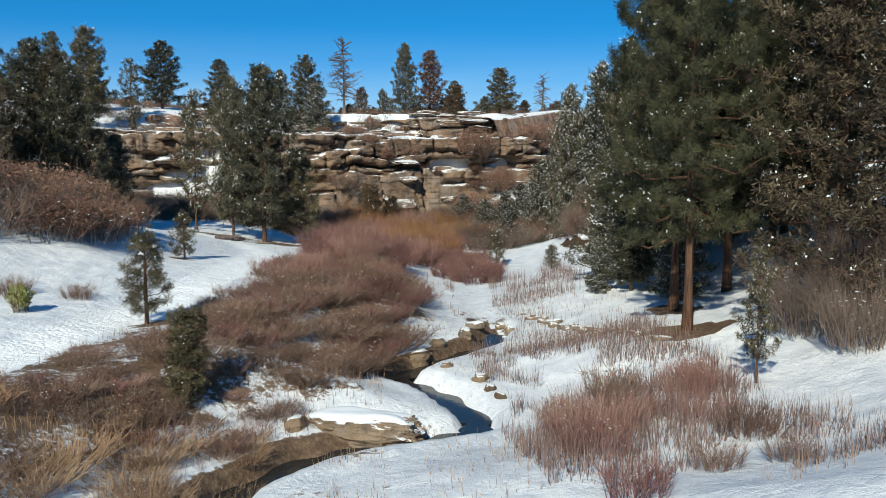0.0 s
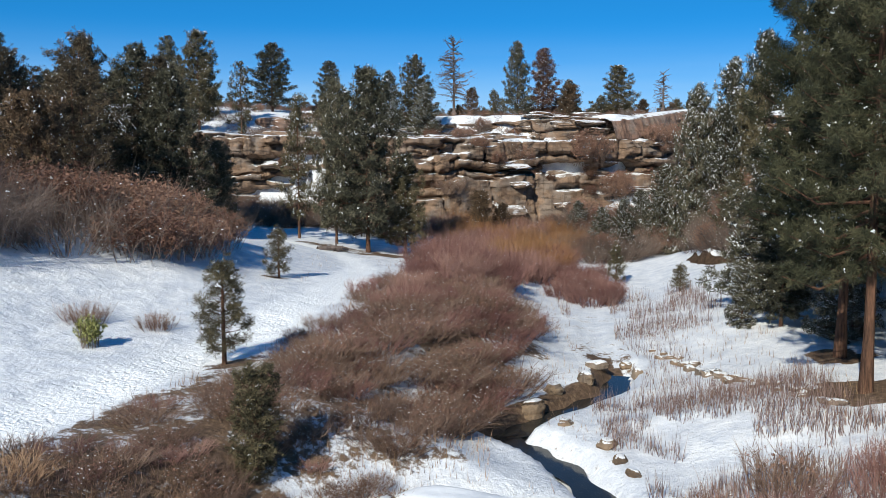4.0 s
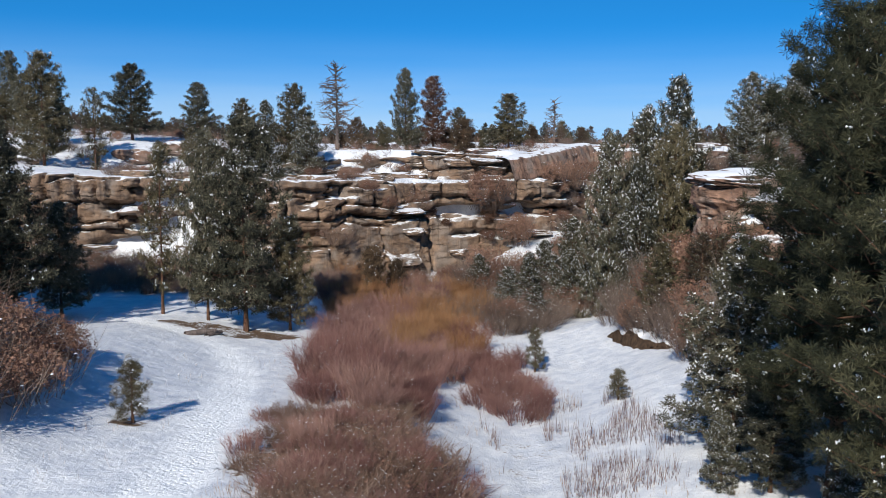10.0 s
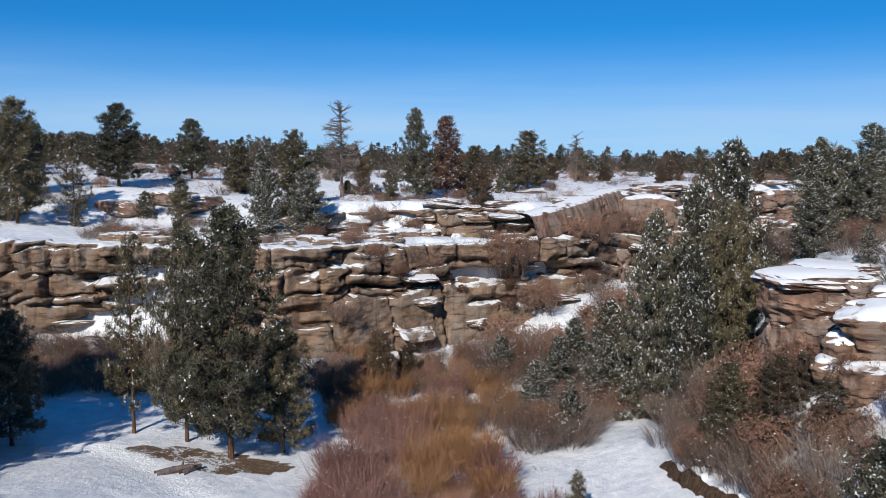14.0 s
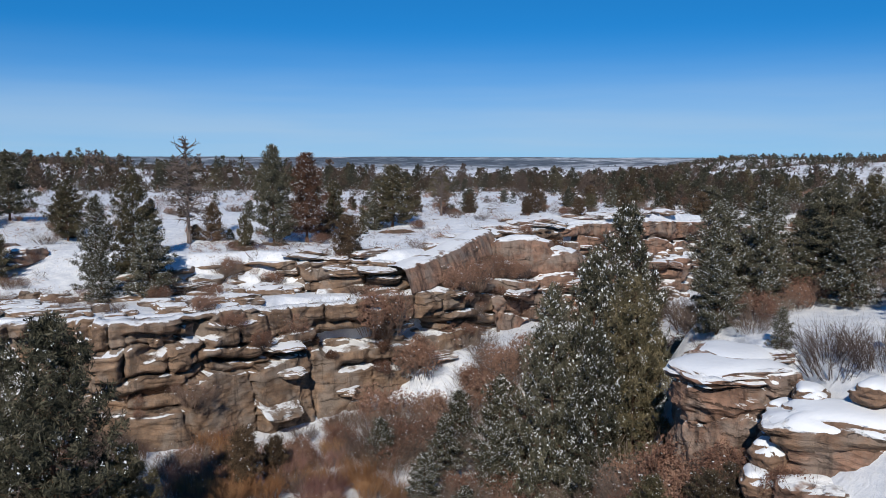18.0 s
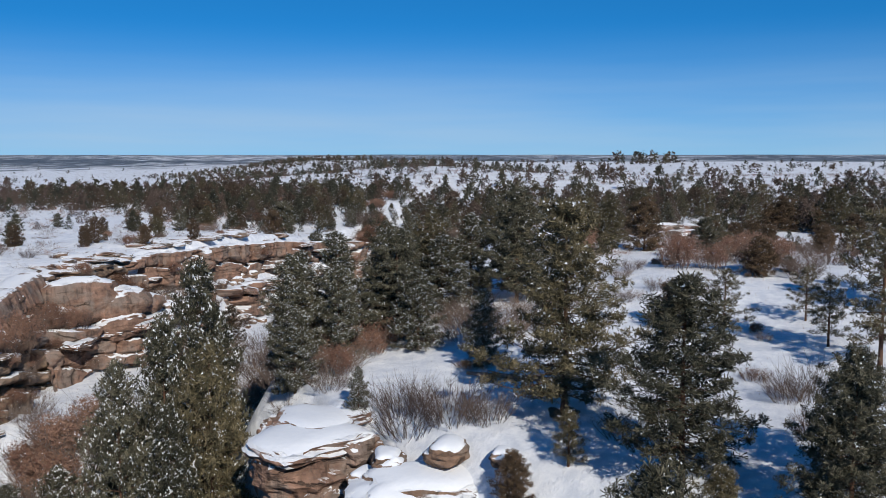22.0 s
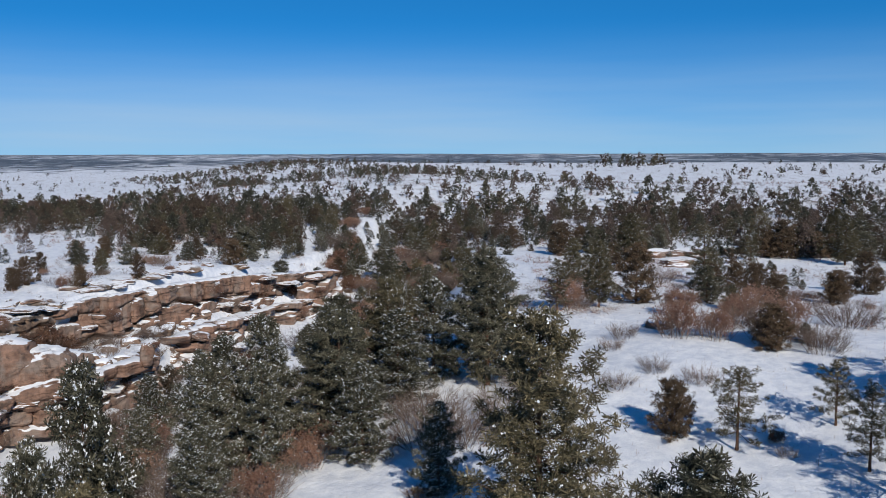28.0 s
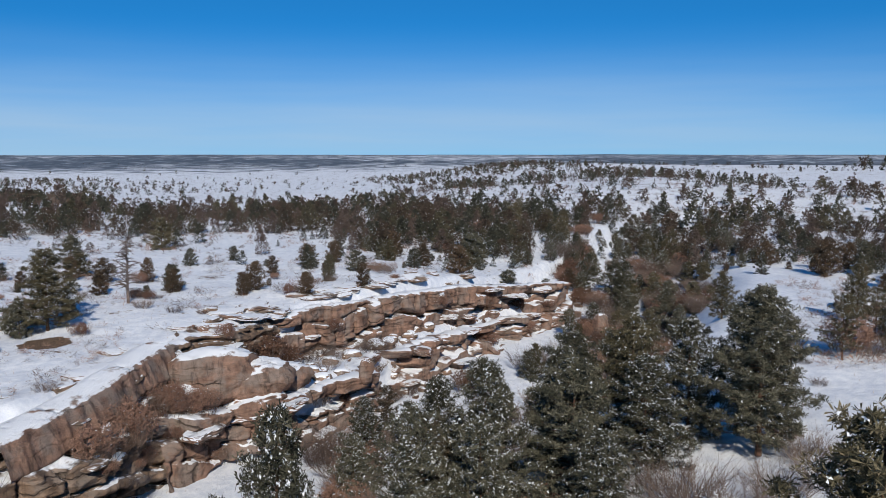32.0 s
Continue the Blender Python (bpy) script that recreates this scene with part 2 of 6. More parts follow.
M_GROUND, M_SNOW, M_WATER = snow_ground(), snow_lump(), dark_water()
M_CLIFF = rock("cliff_sandstone", (0.088, 0.058, 0.043), (0.43, 0.290, 0.198), hold=1.09)
M_RED = rock("red_sandstone", (0.10, 0.060, 0.046), (0.47, 0.287, 0.207), hold=1.02)
M_CAPPED = rock("snow_capped_sandstone", (0.15, 0.093, 0.066), (0.44, 0.285, 0.195), True)
M_STONE = rock("tan_boulder", (0.17, 0.115, 0.075), (0.45, 0.33, 0.22), True)
M_PINE = leafy("pine_needles", (0.017, 0.018, 0.012), (0.058, 0.057, 0.038), (0.190, 0.172, 0.120))
# needles of the big pines: a darker green with crown self-shadow put in
M_PINE_DARK_SHADED = leafy("dark_shaded_pine_needles", (0.010, 0.013, 0.007), (0.033, 0.037, 0.020), (0.098, 0.092, 0.050))
M_PINE_OLIVE = leafy("olive_needles", (0.024, 0.022, 0.012), (0.078, 0.068, 0.038), (0.215, 0.176, 0.105))
M_PINE_BROWN = leafy("brownish_needles", (0.020, 0.016, 0.011), (0.062, 0.049, 0.032), (0.150, 0.112, 0.072))
M_JUNIPER = leafy("juniper_scales", (0.026, 0.019, 0.013), (0.082, 0.057, 0.035), (0.18, 0.116, 0.070))
M_FAR = leafy("distant_pine_needles", (0.024, 0.025, 0.018), (0.046, 0.047, 0.033), (0.090, 0.085, 0.058))
M_FAR_BROWN = leafy("distant_juniper_scales", (0.034, 0.024, 0.018), (0.066, 0.046, 0.032), (0.115, 0.080, 0.054))
M_FAR_OLIVE = leafy("distant_olive_needles", (0.032, 0.028, 0.018), (0.060, 0.053, 0.032), (0.112, 0.096, 0.060))
M_RUST = leafy("rusty_needles", (0.055, 0.028, 0.018), (0.12, 0.06, 0.038), (0.21, 0.125, 0.085))
M_OAK = leafy("brown_oak_leaves", (0.10, 0.052, 0.038), (0.225, 0.122, 0.086), (0.36, 0.220, 0.160), own=0.6)
M_WILLOW = leafy("red_willow_stems", (0.10, 0.044, 0.040), (0.20, 0.100, 0.088), (0.33, 0.205, 0.17), own=0.6)
M_WILLOW_O = leafy("orange_willow_stems", (0.14, 0.065, 0.032), (0.27, 0.135, 0.065), (0.38, 0.22, 0.11), own=0.6)
M_TWIG = leafy("grey_twigs", (0.07, 0.05, 0.042), (0.15, 0.11, 0.09), (0.27, 0.21, 0.175), own=0.6)
M_GRASS = leafy("dry_grass", (0.16, 0.09, 0.055), (0.30, 0.19, 0.12), (0.48, 0.35, 0.23))
M_BRUSH = leafy("brown_brush_stems", (0.075, 0.045, 0.033), (0.155, 0.098, 0.072), (0.27, 0.19, 0.15), own=0.6)
M_SAGE = leafy("yellow_green_leaves", (0.11, 0.11, 0.03), (0.22, 0.22, 0.07), (0.36, 0.36, 0.15))
M_BARK = bark("pine_bark", (0.035, 0.022, 0.017), (0.16, 0.085, 0.055))
M_REED = leafy("dry_reed_stalks", (0.085, 0.050, 0.042), (0.185, 0.122, 0.105), (0.32, 0.235, 0.205))
M_SOIL = bark("dark_soil", (0.020, 0.013, 0.009), (0.11, 0.07, 0.045))
M_DEADWOOD = bark("dead_wood", (0.07, 0.055, 0.05), (0.24, 0.19, 0.165))


# ---- plan of the land ----
def vnoise(x, y, seed=0):
    """Smooth noise between 0 and 1."""
    x, y = np.asarray(x, float), np.asarray(y, float)
    i, j = np.floor(x), np.floor(y)
    fx, fy = x - i, y - j
    fx, fy = fx * fx * (3 - 2 * fx), fy * fy * (3 - 2 * fy)

    def h(a, b):
        s = np.sin(a * 127.1 + b * 311.7 + seed * 74.7) * 43758.5453
        return s - np.floor(s)

    return (h(i, j) * (1 - fx) + h(i + 1, j) * fx) * (1 - fy) + (h(i, j + 1) * (1 - fx) + h(i + 1, j + 1) * fx) * fy


def fbm(x, y, seed=0, octaves=4):
    x, y = np.asarray(x, float), np.asarray(y, float)
    return sum(vnoise(x * 2**k + 17 * k, y * 2**k - 9 * k, seed + k) * 0.5**k for k in range(octaves)) / sum(0.5**k for k in range(octaves))


def sstep(a, b, v):
    u = np.clip((np.asarray(v, float) - a) / (b - a), 0, 1)
    return u * u * (3 - 2 * u)


def along(line, x, y):
    """Distance to a polyline (positive to its left) and how far along it the nearest point lies."""
    x, y = np.asarray(x, float), np.asarray(y, float)
    best, side, where, run = np.full(x.shape, 1e9), np.zeros(x.shape), np.zeros(x.shape), 0.0
    perp = np.zeros(x.shape)
    for (ax, ay), (bx, by) in zip(line, line[1:]):
        dx, dy = bx - ax, by - ay
        ln = math.hypot(dx, dy)
        u = np.clip(((x - ax) * dx + (y - ay) * dy) / ln**2, 0, 1)
        d = np.hypot(x - ax - u * dx, y - ay - u * dy)
        cross = (dx * (y - ay) - dy * (x - ax)) / ln
        near = (d < best - 1e-6) | ((d < best + 1e-6) & (np.abs(cross) > perp))
        side, perp = np.where(near, np.sign(cross), side), np.where(near, np.abs(cross), perp)
        where = np.where(near, run + u * ln, where)
        best = np.minimum(best, d)
        run += ln
    return best * np.where(side == 0, 1, side), where


CREEK = [(-14, -60), (-9, -6), (-2.7, 13.4), (-1.2, 15.5), (0.4, 16.4), (2.3, 17.0), (3.8, 17.7), (4.0, 19.0), (3.2, 21.6), (2.2, 23.3), (1.4, 24.3), (2.4, 25.8), (3.9, 27.6), (5.6, 29.6), (6.5, 33), (5.8, 38), (7, 50), (9, 62), (9, 74), (17, 86), (32, 95), (52, 108), (72, 123), (96, 141), (130, 168), (180, 215)]
RIM = [(-400, 60), (-120, 88), (-60, 96.5), (-29, 97.2), (-10, 97), (-3, 98.4), (1, 100.4), (4, 103), (10, 104), (15, 105.6), (18, 108), (24, 114.6), (29, 121.6), (33, 126.5), (38, 129), (42, 132.5), (47, 136), (60, 141), (75, 149), (92, 153.5), (108, 170), (150, 205), (420, 520)]
UPPER = [(-60, 112), (-9, 109.5), (0, 112.5), (8, 110), (13, 108.6), (17.5, 109.4), (21, 112.6), (24, 116.4), (29, 123), (34, 127), (60, 141), (110, 172)]
SHELF = [(27, 116), (32, 118), (38, 119), (44, 122), (50, 126), (58, 133), (70, 142), (85, 149), (98, 154), (110, 170)]
EDGE = [(60, -200), (46, -30), (37, 20), (34, 46), (33, 55), (32.2, 61), (30.5, 66.8), (28.4, 69.2), (29.4, 72.5), (30.5, 78), (35, 83), (46, 86), (62, 92), (84, 105), (104, 124), (140, 158), (190, 205), (460, 480)]
TRAIL = [(-20, 2), (-11.6, 17.3), (-9.8, 23), (-8.6, 27), (-7.9, 31.5), (-7.3, 37), (-7.3, 46), (-7.9, 55), (-9.6, 61), (-13, 65.5), (-19, 69)]


def land(x, y):
    """Height of the bare ground."""
    x, y = np.asarray(x, float), np.asarray(y, float)
    dc, sc = along(CREEK, x, y)
    dn, _ = along(RIM, x, y)
    dr, _ = along(EDGE, x, y)
    dr = -dr
    floor = 4.2 * sstep(99, 114, y + 0.35 * x) + 6 * sstep(140, 230, y + 0.2 * x) + 0.75 * sstep(60, 36, y) - 0.2
    ad = np.abs(dc)
    west = 1.7 * sstep(1.2, 7, ad) + 0.6 * sstep(8, 16, ad) + 3.0 * sstep(15, 27, ad) + 9 * sstep(26, 75, ad)
    east = 1.2 * sstep(1.5, 8, ad) + 2.2 * sstep(8, 16, ad)
    v = floor + np.where(dc > 0, west * (1 - 0.55 * sstep(42, 72, y)), east * (1 - 0.75 * sstep(42, 72, y)))
    v = v + np.where(dc > 0, 0, 1.35 * sstep(3.5, 11.0, ad) * sstep(42, 54, y) * sstep(84, 70, y))
    v = v + 0.12 * sstep(0.5, 1.4, ad) * sstep(36, 33, y) - 0.62 * sstep(0.85, 0.35, ad) * (0.2 + 0.8 * sstep(36, 32, y)) * sstep(66, 50, y)
    # north mesa behind its rim, and the wooded plateau east of the ravine
    du, _ = along(UPPER, x, y)
    dsh, _ = along(SHELF, x, y)
    v = v + (9.8 - v) * sstep(-0.3, 1.8, dsh) * sstep(25, 32, x)
    zn = 11.0 + 3.4 * sstep(-0.2, 2.2 + 13 * sstep(-4, -14, x), du) + 1.4 * sstep(118, 150, y) + 2.2 * sstep(-10, -60, x)
    zn = zn - 4.5 * sstep(60, 100, x) * sstep(210, 150, y) + 1.0 * (fbm(x / 9, y / 9, 3, 3) - 0.5)
    zr = 12.9 + 1.6 * sstep(28, 44, x) + 3.0 * sstep(38, 75, x) - 3.8 * sstep(82, 130, x) + 1.2 * (fbm(x / 14, y / 14, 5, 3) - 0.5)
    far = np.hypot(x, y)
    zr = zr + 4 * sstep(150, 300, x - 0.35 * y)
    z = v + (zn - v) * sstep(-0.6, 1.2, dn)
    soft = 1.2 + 6 * sstep(72, 78, y) + 13 * sstep(71, 58, y) + 9 * sstep(34, 60, x) * sstep(60, 75, y)
    z = z + (zr - z) * sstep(-soft, 0.8, dr) * (dn < 0)
    # out to the horizon
    roll = 16 + 9 * (fbm(x / 160, y / 160, 11, 4) - 0.5) - 9 * sstep(180, 420, y - 0.6 * x) * sstep(-250, 60, x)
    turn = np.arctan2(x - 15, np.maximum(y - 44, 1))
    roll = roll + 9.5 * sstep(0.20, 0.04, turn) * sstep(210, 340, y) * sstep(-420, -200, x) + 5 * sstep(0.36, 0.5, turn) * sstep(280, 420, np.hypot(x, y)) * sstep(250, 120, x - 0.35 * y)
    roll = roll - 4 * sstep(-60, 20, x) * sstep(0.75, 0.5, turn)
    roll = roll + 2.0 * sstep(90, 220, x - 0.35 * y) + 5 * sstep(-40, -260, x)
    z = z + (roll - z) * sstep(150, 260, np.hypot(x - 40, y - 90))
    plain = 5 + 18 * sstep(1700, 3600, far) * (0.72 + 0.56 * fbm(x / 700, y / 700, 23, 3)) + 6 * (fbm(x / 300, y / 300, 31, 3) - 0.5)
    plain = plain + 17 * sstep(0.40, 0.60, turn) * sstep(1600, 900, far)
    field = 18.5 + 2.0 * (fbm(x / 260, y / 260, 41, 3) - 0.5)
    plain = plain + (field - plain) * sstep(250, 420, x - 0.42 * y) * sstep(1500, 1000, far)
    z = z + (plain - z) * sstep(420, 700, far)
    # talus below the bluff
    z = z + 3.4 * np.exp(-(((x - 23.6) / 3.2) ** 2) - ((y - 65.0) / 4.0) ** 2)
    return z + 0.16 * (fbm(x / 1.7, y / 1.7, 7, 3) - 0.5)


def ground_z(x, y):
    return float(land(np.array([x]), np.array([y]))[0])


# ---- building helpers ----
def mesh(name, verts, faces, mat, smooth=False):
    """A mesh from arrays; all faces have the same number of corners."""
    verts, faces = np.asarray(verts, np.float32), np.asarray(faces, np.int32)
    me = bpy.data.meshes.new(name)
    k = faces.shape[1]
    me.vertices.add(len(verts))
    me.vertices.foreach_set("co", verts.ravel())
    me.loops.add(faces.size)
    me.loops.foreach_set("vertex_index", faces.ravel())
    me.polygons.add(len(faces))
    me.polygons.foreach_set("loop_start", np.arange(len(faces), dtype=np.int32) * k)
    me.materials.append(mat)
    me.polygons.foreach_set("use_smooth", np.full(len(faces), smooth))
    me.update(calc_edges=True)
    return me


def part(name, me, parent, label="", at=None):
    ob = new(name, me)
    ob.parent = parent
    if at is not None:
        ob.matrix_local = at
    if label:
        ob["label"] = label
    return ob


class Soup:
    """Gathers vertices and triangles."""

    def __init__(self):
        self.v, self.f, self.n = [], [], 0

    def add(self, v, f):
        v = np.asarray(v, float).reshape(-1, 3)
        self.v.append(v)
        self.f.append(np.asarray(f, int) + self.n)
        self.n += len(v)

    def mesh(self, name, mat, smooth=False):
        return mesh(name, np.concatenate(self.v), np.concatenate(self.f), mat, smooth)


def tube(soup, pts, radii, sides=6):
    """A tapered limb through the points."""
    pts = np.asarray(pts, float)
    n, rings = len(pts), []
    for i, p in enumerate(pts):
        d = pts[min(i + 1, n - 1)] - pts[max(i - 1, 0)]
        d /= np.linalg.norm(d) + 1e-9
        a = np.cross(d, (0.3, 0.9, 0.2) if abs(d[2]) > 0.8 else (0, 0, 1.0))
        a /= np.linalg.norm(a)
        b = np.cross(d, a)
        t = np.arange(sides) * 2 * np.pi / sides
        rings.append(p + radii[i] * (np.cos(t)[:, None] * a + np.sin(t)[:, None] * b))
    f = []
    for i in range(n - 1):
        for j in range(sides):
            a, b, c, d = i * sides + j, i * sides + (j + 1) % sides, (i + 1) * sides + (j + 1) % sides, (i + 1) * sides + j
            f += [(a, b, c), (a, c, d)]
    soup.add(np.concatenate(rings), f)


def tufts(soup, centres, size, rng, spikes=6, flat=0.75, fat=0.30):
    """A star of pointed sprays round every centre."""
    c = np.asarray(centres, float)
    n = len(c)
    if not n:
        return
    size = np.broadcast_to(np.asarray(size, float), (n,))
    d = rng.normal(size=(n, spikes, 3))
    d[..., 2] = d[..., 2] * flat + 0.25
    d /= np.linalg.norm(d, axis=-1, keepdims=True)
    e = np.cross(d, rng.normal(size=(n, spikes, 3)))
    e /= np.linalg.norm(e, axis=-1, keepdims=True) + 1e-9
    ln = size[:, None, None] * rng.uniform(0.6, 1.2, (n, spikes, 1))
    a, b = c[:, None] + d * ln * 0.8 + e * ln * fat, c[:, None] + d * ln - e * ln * fat
    v = np.concatenate([c[:, None], np.stack([a, b], 2).reshape(n, -1, 3)], 1)
    k = 1 + 2 * spikes
    base = np.arange(n)[:, None] * k
    f = np.stack([np.broadcast_to(base, (n, spikes)), base + 1 + 2 * np.arange(spikes), base + 2 + 2 * np.arange(spikes)], -1)
    soup.add(v.reshape(-1, 3), f.reshape(-1, 3))


OCTA_F = np.array([(0, 1, 4), (1, 2, 4), (2, 3, 4), (3, 0, 4), (1, 0, 5), (2, 1, 5), (3, 2, 5), (0, 3, 5)])


def lumps(soup, centres, size, rng):
    """Small uneven clods of snow."""
    c = np.asarray(centres, float)
    n = len(c)
    if not n:
        return
    s = np.broadcast_to(np.asarray(size, float), (n,))[:, None, None]
    o = np.array([(1, 0, 0), (0, 1, 0), (-1, 0, 0), (0, -1, 0), (0, 0, 0.5), (0, 0, -0.3)])[None] * rng.uniform(0.6, 1.3, (n, 6, 1))
    a = rng.uniform(0, 6.28, n)
    x = o[..., 0] * np.cos(a)[:, None] - o[..., 1] * np.sin(a)[:, None]
    y = o[..., 0] * np.sin(a)[:, None] + o[..., 1] * np.cos(a)[:, None]
    v = c[:, None] + np.stack([x, y, o[..., 2]], -1) * s
    soup.add(v.reshape(-1, 3), (np.arange(n)[:, None, None] * 6 + OCTA_F).reshape(-1, 3))


# ---- ground ----
def spaced(lo, hi, step, reach, grow=1.075):
    core = list(np.arange(lo, hi + step / 2, step))
    d, a, b = step, lo, hi
    while b < reach:
        d *= grow
        a, b = a - d, b + d
        core = [a] + core + [b]
    return np.array(core)


def build_ground():
    xs, ys = spaced(-60, 110, 0.62, 4700), spaced(-4, 165, 0.62, 4700)
    # a closer mesh round the creek
    xs = np.concatenate([xs[xs < -7], np.arange(-6.8, 9.2, 0.28), xs[xs > 9.4]])
    ys = np.concatenate([ys[ys < 10], np.arange(10.2, 36.2, 0.28), ys[ys > 36.4]])
    x, y = np.meshgrid(xs, ys)
    z = land(x, y)
    td, _ = along(TRAIL, x, y)
    trail = sstep(1.5, 0.75, np.abs(td) + 0.5 * (fbm(x / 1.5, y / 1.5, 77, 2) - 0.5))
    z = z - 0.10 * trail + 0.05 * trail * (vnoise(x * 2.3, y * 2.3, 5) - 0.5) * 2
    dc, _ = along(CREEK, x, y)
    dn, _ = along(RIM, x, y)
    dr, _ = along(EDGE, x, y)
    far = np.hypot(x, y)
    bare = 0.30 * sstep(3.5, 0.6, np.abs(dc)) * sstep(75, 60, y)
    cut = sstep(1.5, 0.8, dc) * (dc > 0) * np.maximum(sstep(18.2, 16.5, y), sstep(23.5, 24.5, y) * sstep(36, 34, y))
    bare = np.maximum(bare, 0.80 * cut)
    bank = sstep(1.0, 4.0, dc) * sstep(15, 9, dc) * sstep(50, 40, y)
    bare = np.maximum(bare, 0.44 * bank)
    bare = np.maximum(bare, 0.34 * sstep(12, 2, np.abs(dc)) * sstep(24, 14, y))
    bare = np.maximum(bare, 0.30 * (np.hypot(x - 3, (y - 72) * 0.6) < 9))
    bare = np.maximum(bare, 0.25 * sstep(-12, -3, dn) * sstep(2, -1, dn))
    bare = np.maximum(bare, 0.50 * (np.hypot((x + 10.6) * 0.42, y - 68.0) < 2.1))
    bare = np.maximum(bare, 0.30 * sstep(150, 260, far))
    bare = np.maximum(bare, 0.17 * sstep(36, 46, x) * sstep(110, 100, y))
    bare = np.maximum(bare, 0.22 * sstep(0, 6, dn))
    for lx, ly, lr in ((-10.3, 42.2, 0.9), (-7.9, 25.0, 0.7), (12.8, 24.2, 1.7), (13.9, 29.3, 1.2), (36.7, 58.4, 1.0), (9.0, 113.2, 1.2), (20, 130, 2.2), (4.7, 122, 1.6)):
        bare = np.maximum(bare, 0.75 * (np.hypot(x - lx, y - ly) < lr))
    bare = bare - 0.30 * sstep(1.6, 0.5, np.abs(td)) - 0.25 * (np.hypot((x + 9) * 0.7, (y - 52) * 0.5) < 6)
    m, n = len(ys), len(xs)
    i = (np.arange(m - 1)[:, None] * n + np.arange(n - 1)).ravel()
    me = mesh("ground", np.stack([x, y, z], -1).reshape(-1, 3), np.stack([i, i + 1, i + n + 1, i + n], -1), M_GROUND, True)
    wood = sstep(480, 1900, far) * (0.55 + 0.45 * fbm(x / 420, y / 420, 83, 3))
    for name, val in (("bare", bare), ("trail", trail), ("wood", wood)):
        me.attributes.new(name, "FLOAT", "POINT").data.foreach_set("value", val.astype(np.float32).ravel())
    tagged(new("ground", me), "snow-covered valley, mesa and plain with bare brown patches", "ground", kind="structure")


build_ground()


def build_creek():
    pts = []
    for (ax, ay), (bx, by) in zip(CREEK, CREEK[1:]):
        if by < 36:
            for k in range(8):
                u = k / 8
                pts.append((ax + (bx - ax) * u, ay + (by - ay) * u))
    pts = np.array(pts)
    d = np.gradient(pts, axis=0)
    d /= np.linalg.norm(d, axis=1, keepdims=True)
    nrm = np.stack([-d[:, 1], d[:, 0]], 1)
    w = 0.46 + 0.12 * np.sin(np.arange(len(pts)) * 0.9)
    z = np.convolve(np.pad(land(pts[:, 0], pts[:, 1]), 12, "edge"), np.full(25, 1 / 25), "valid") + 0.26
    rows = [np.column_stack([pts + nrm * (w * s)[:, None], z]) for s in (-1, 1)]
    n = len(pts)
    i = np.arange(n - 1)
    me = mesh("creek", np.concatenate(rows), np.stack([i, i + n, i + n + 1, i + 1], -1), M_WATER, True)
    tagged(new("creek_water", me), "narrow dark creek winding between snowy banks", "water", kind="structure")


build_creek()


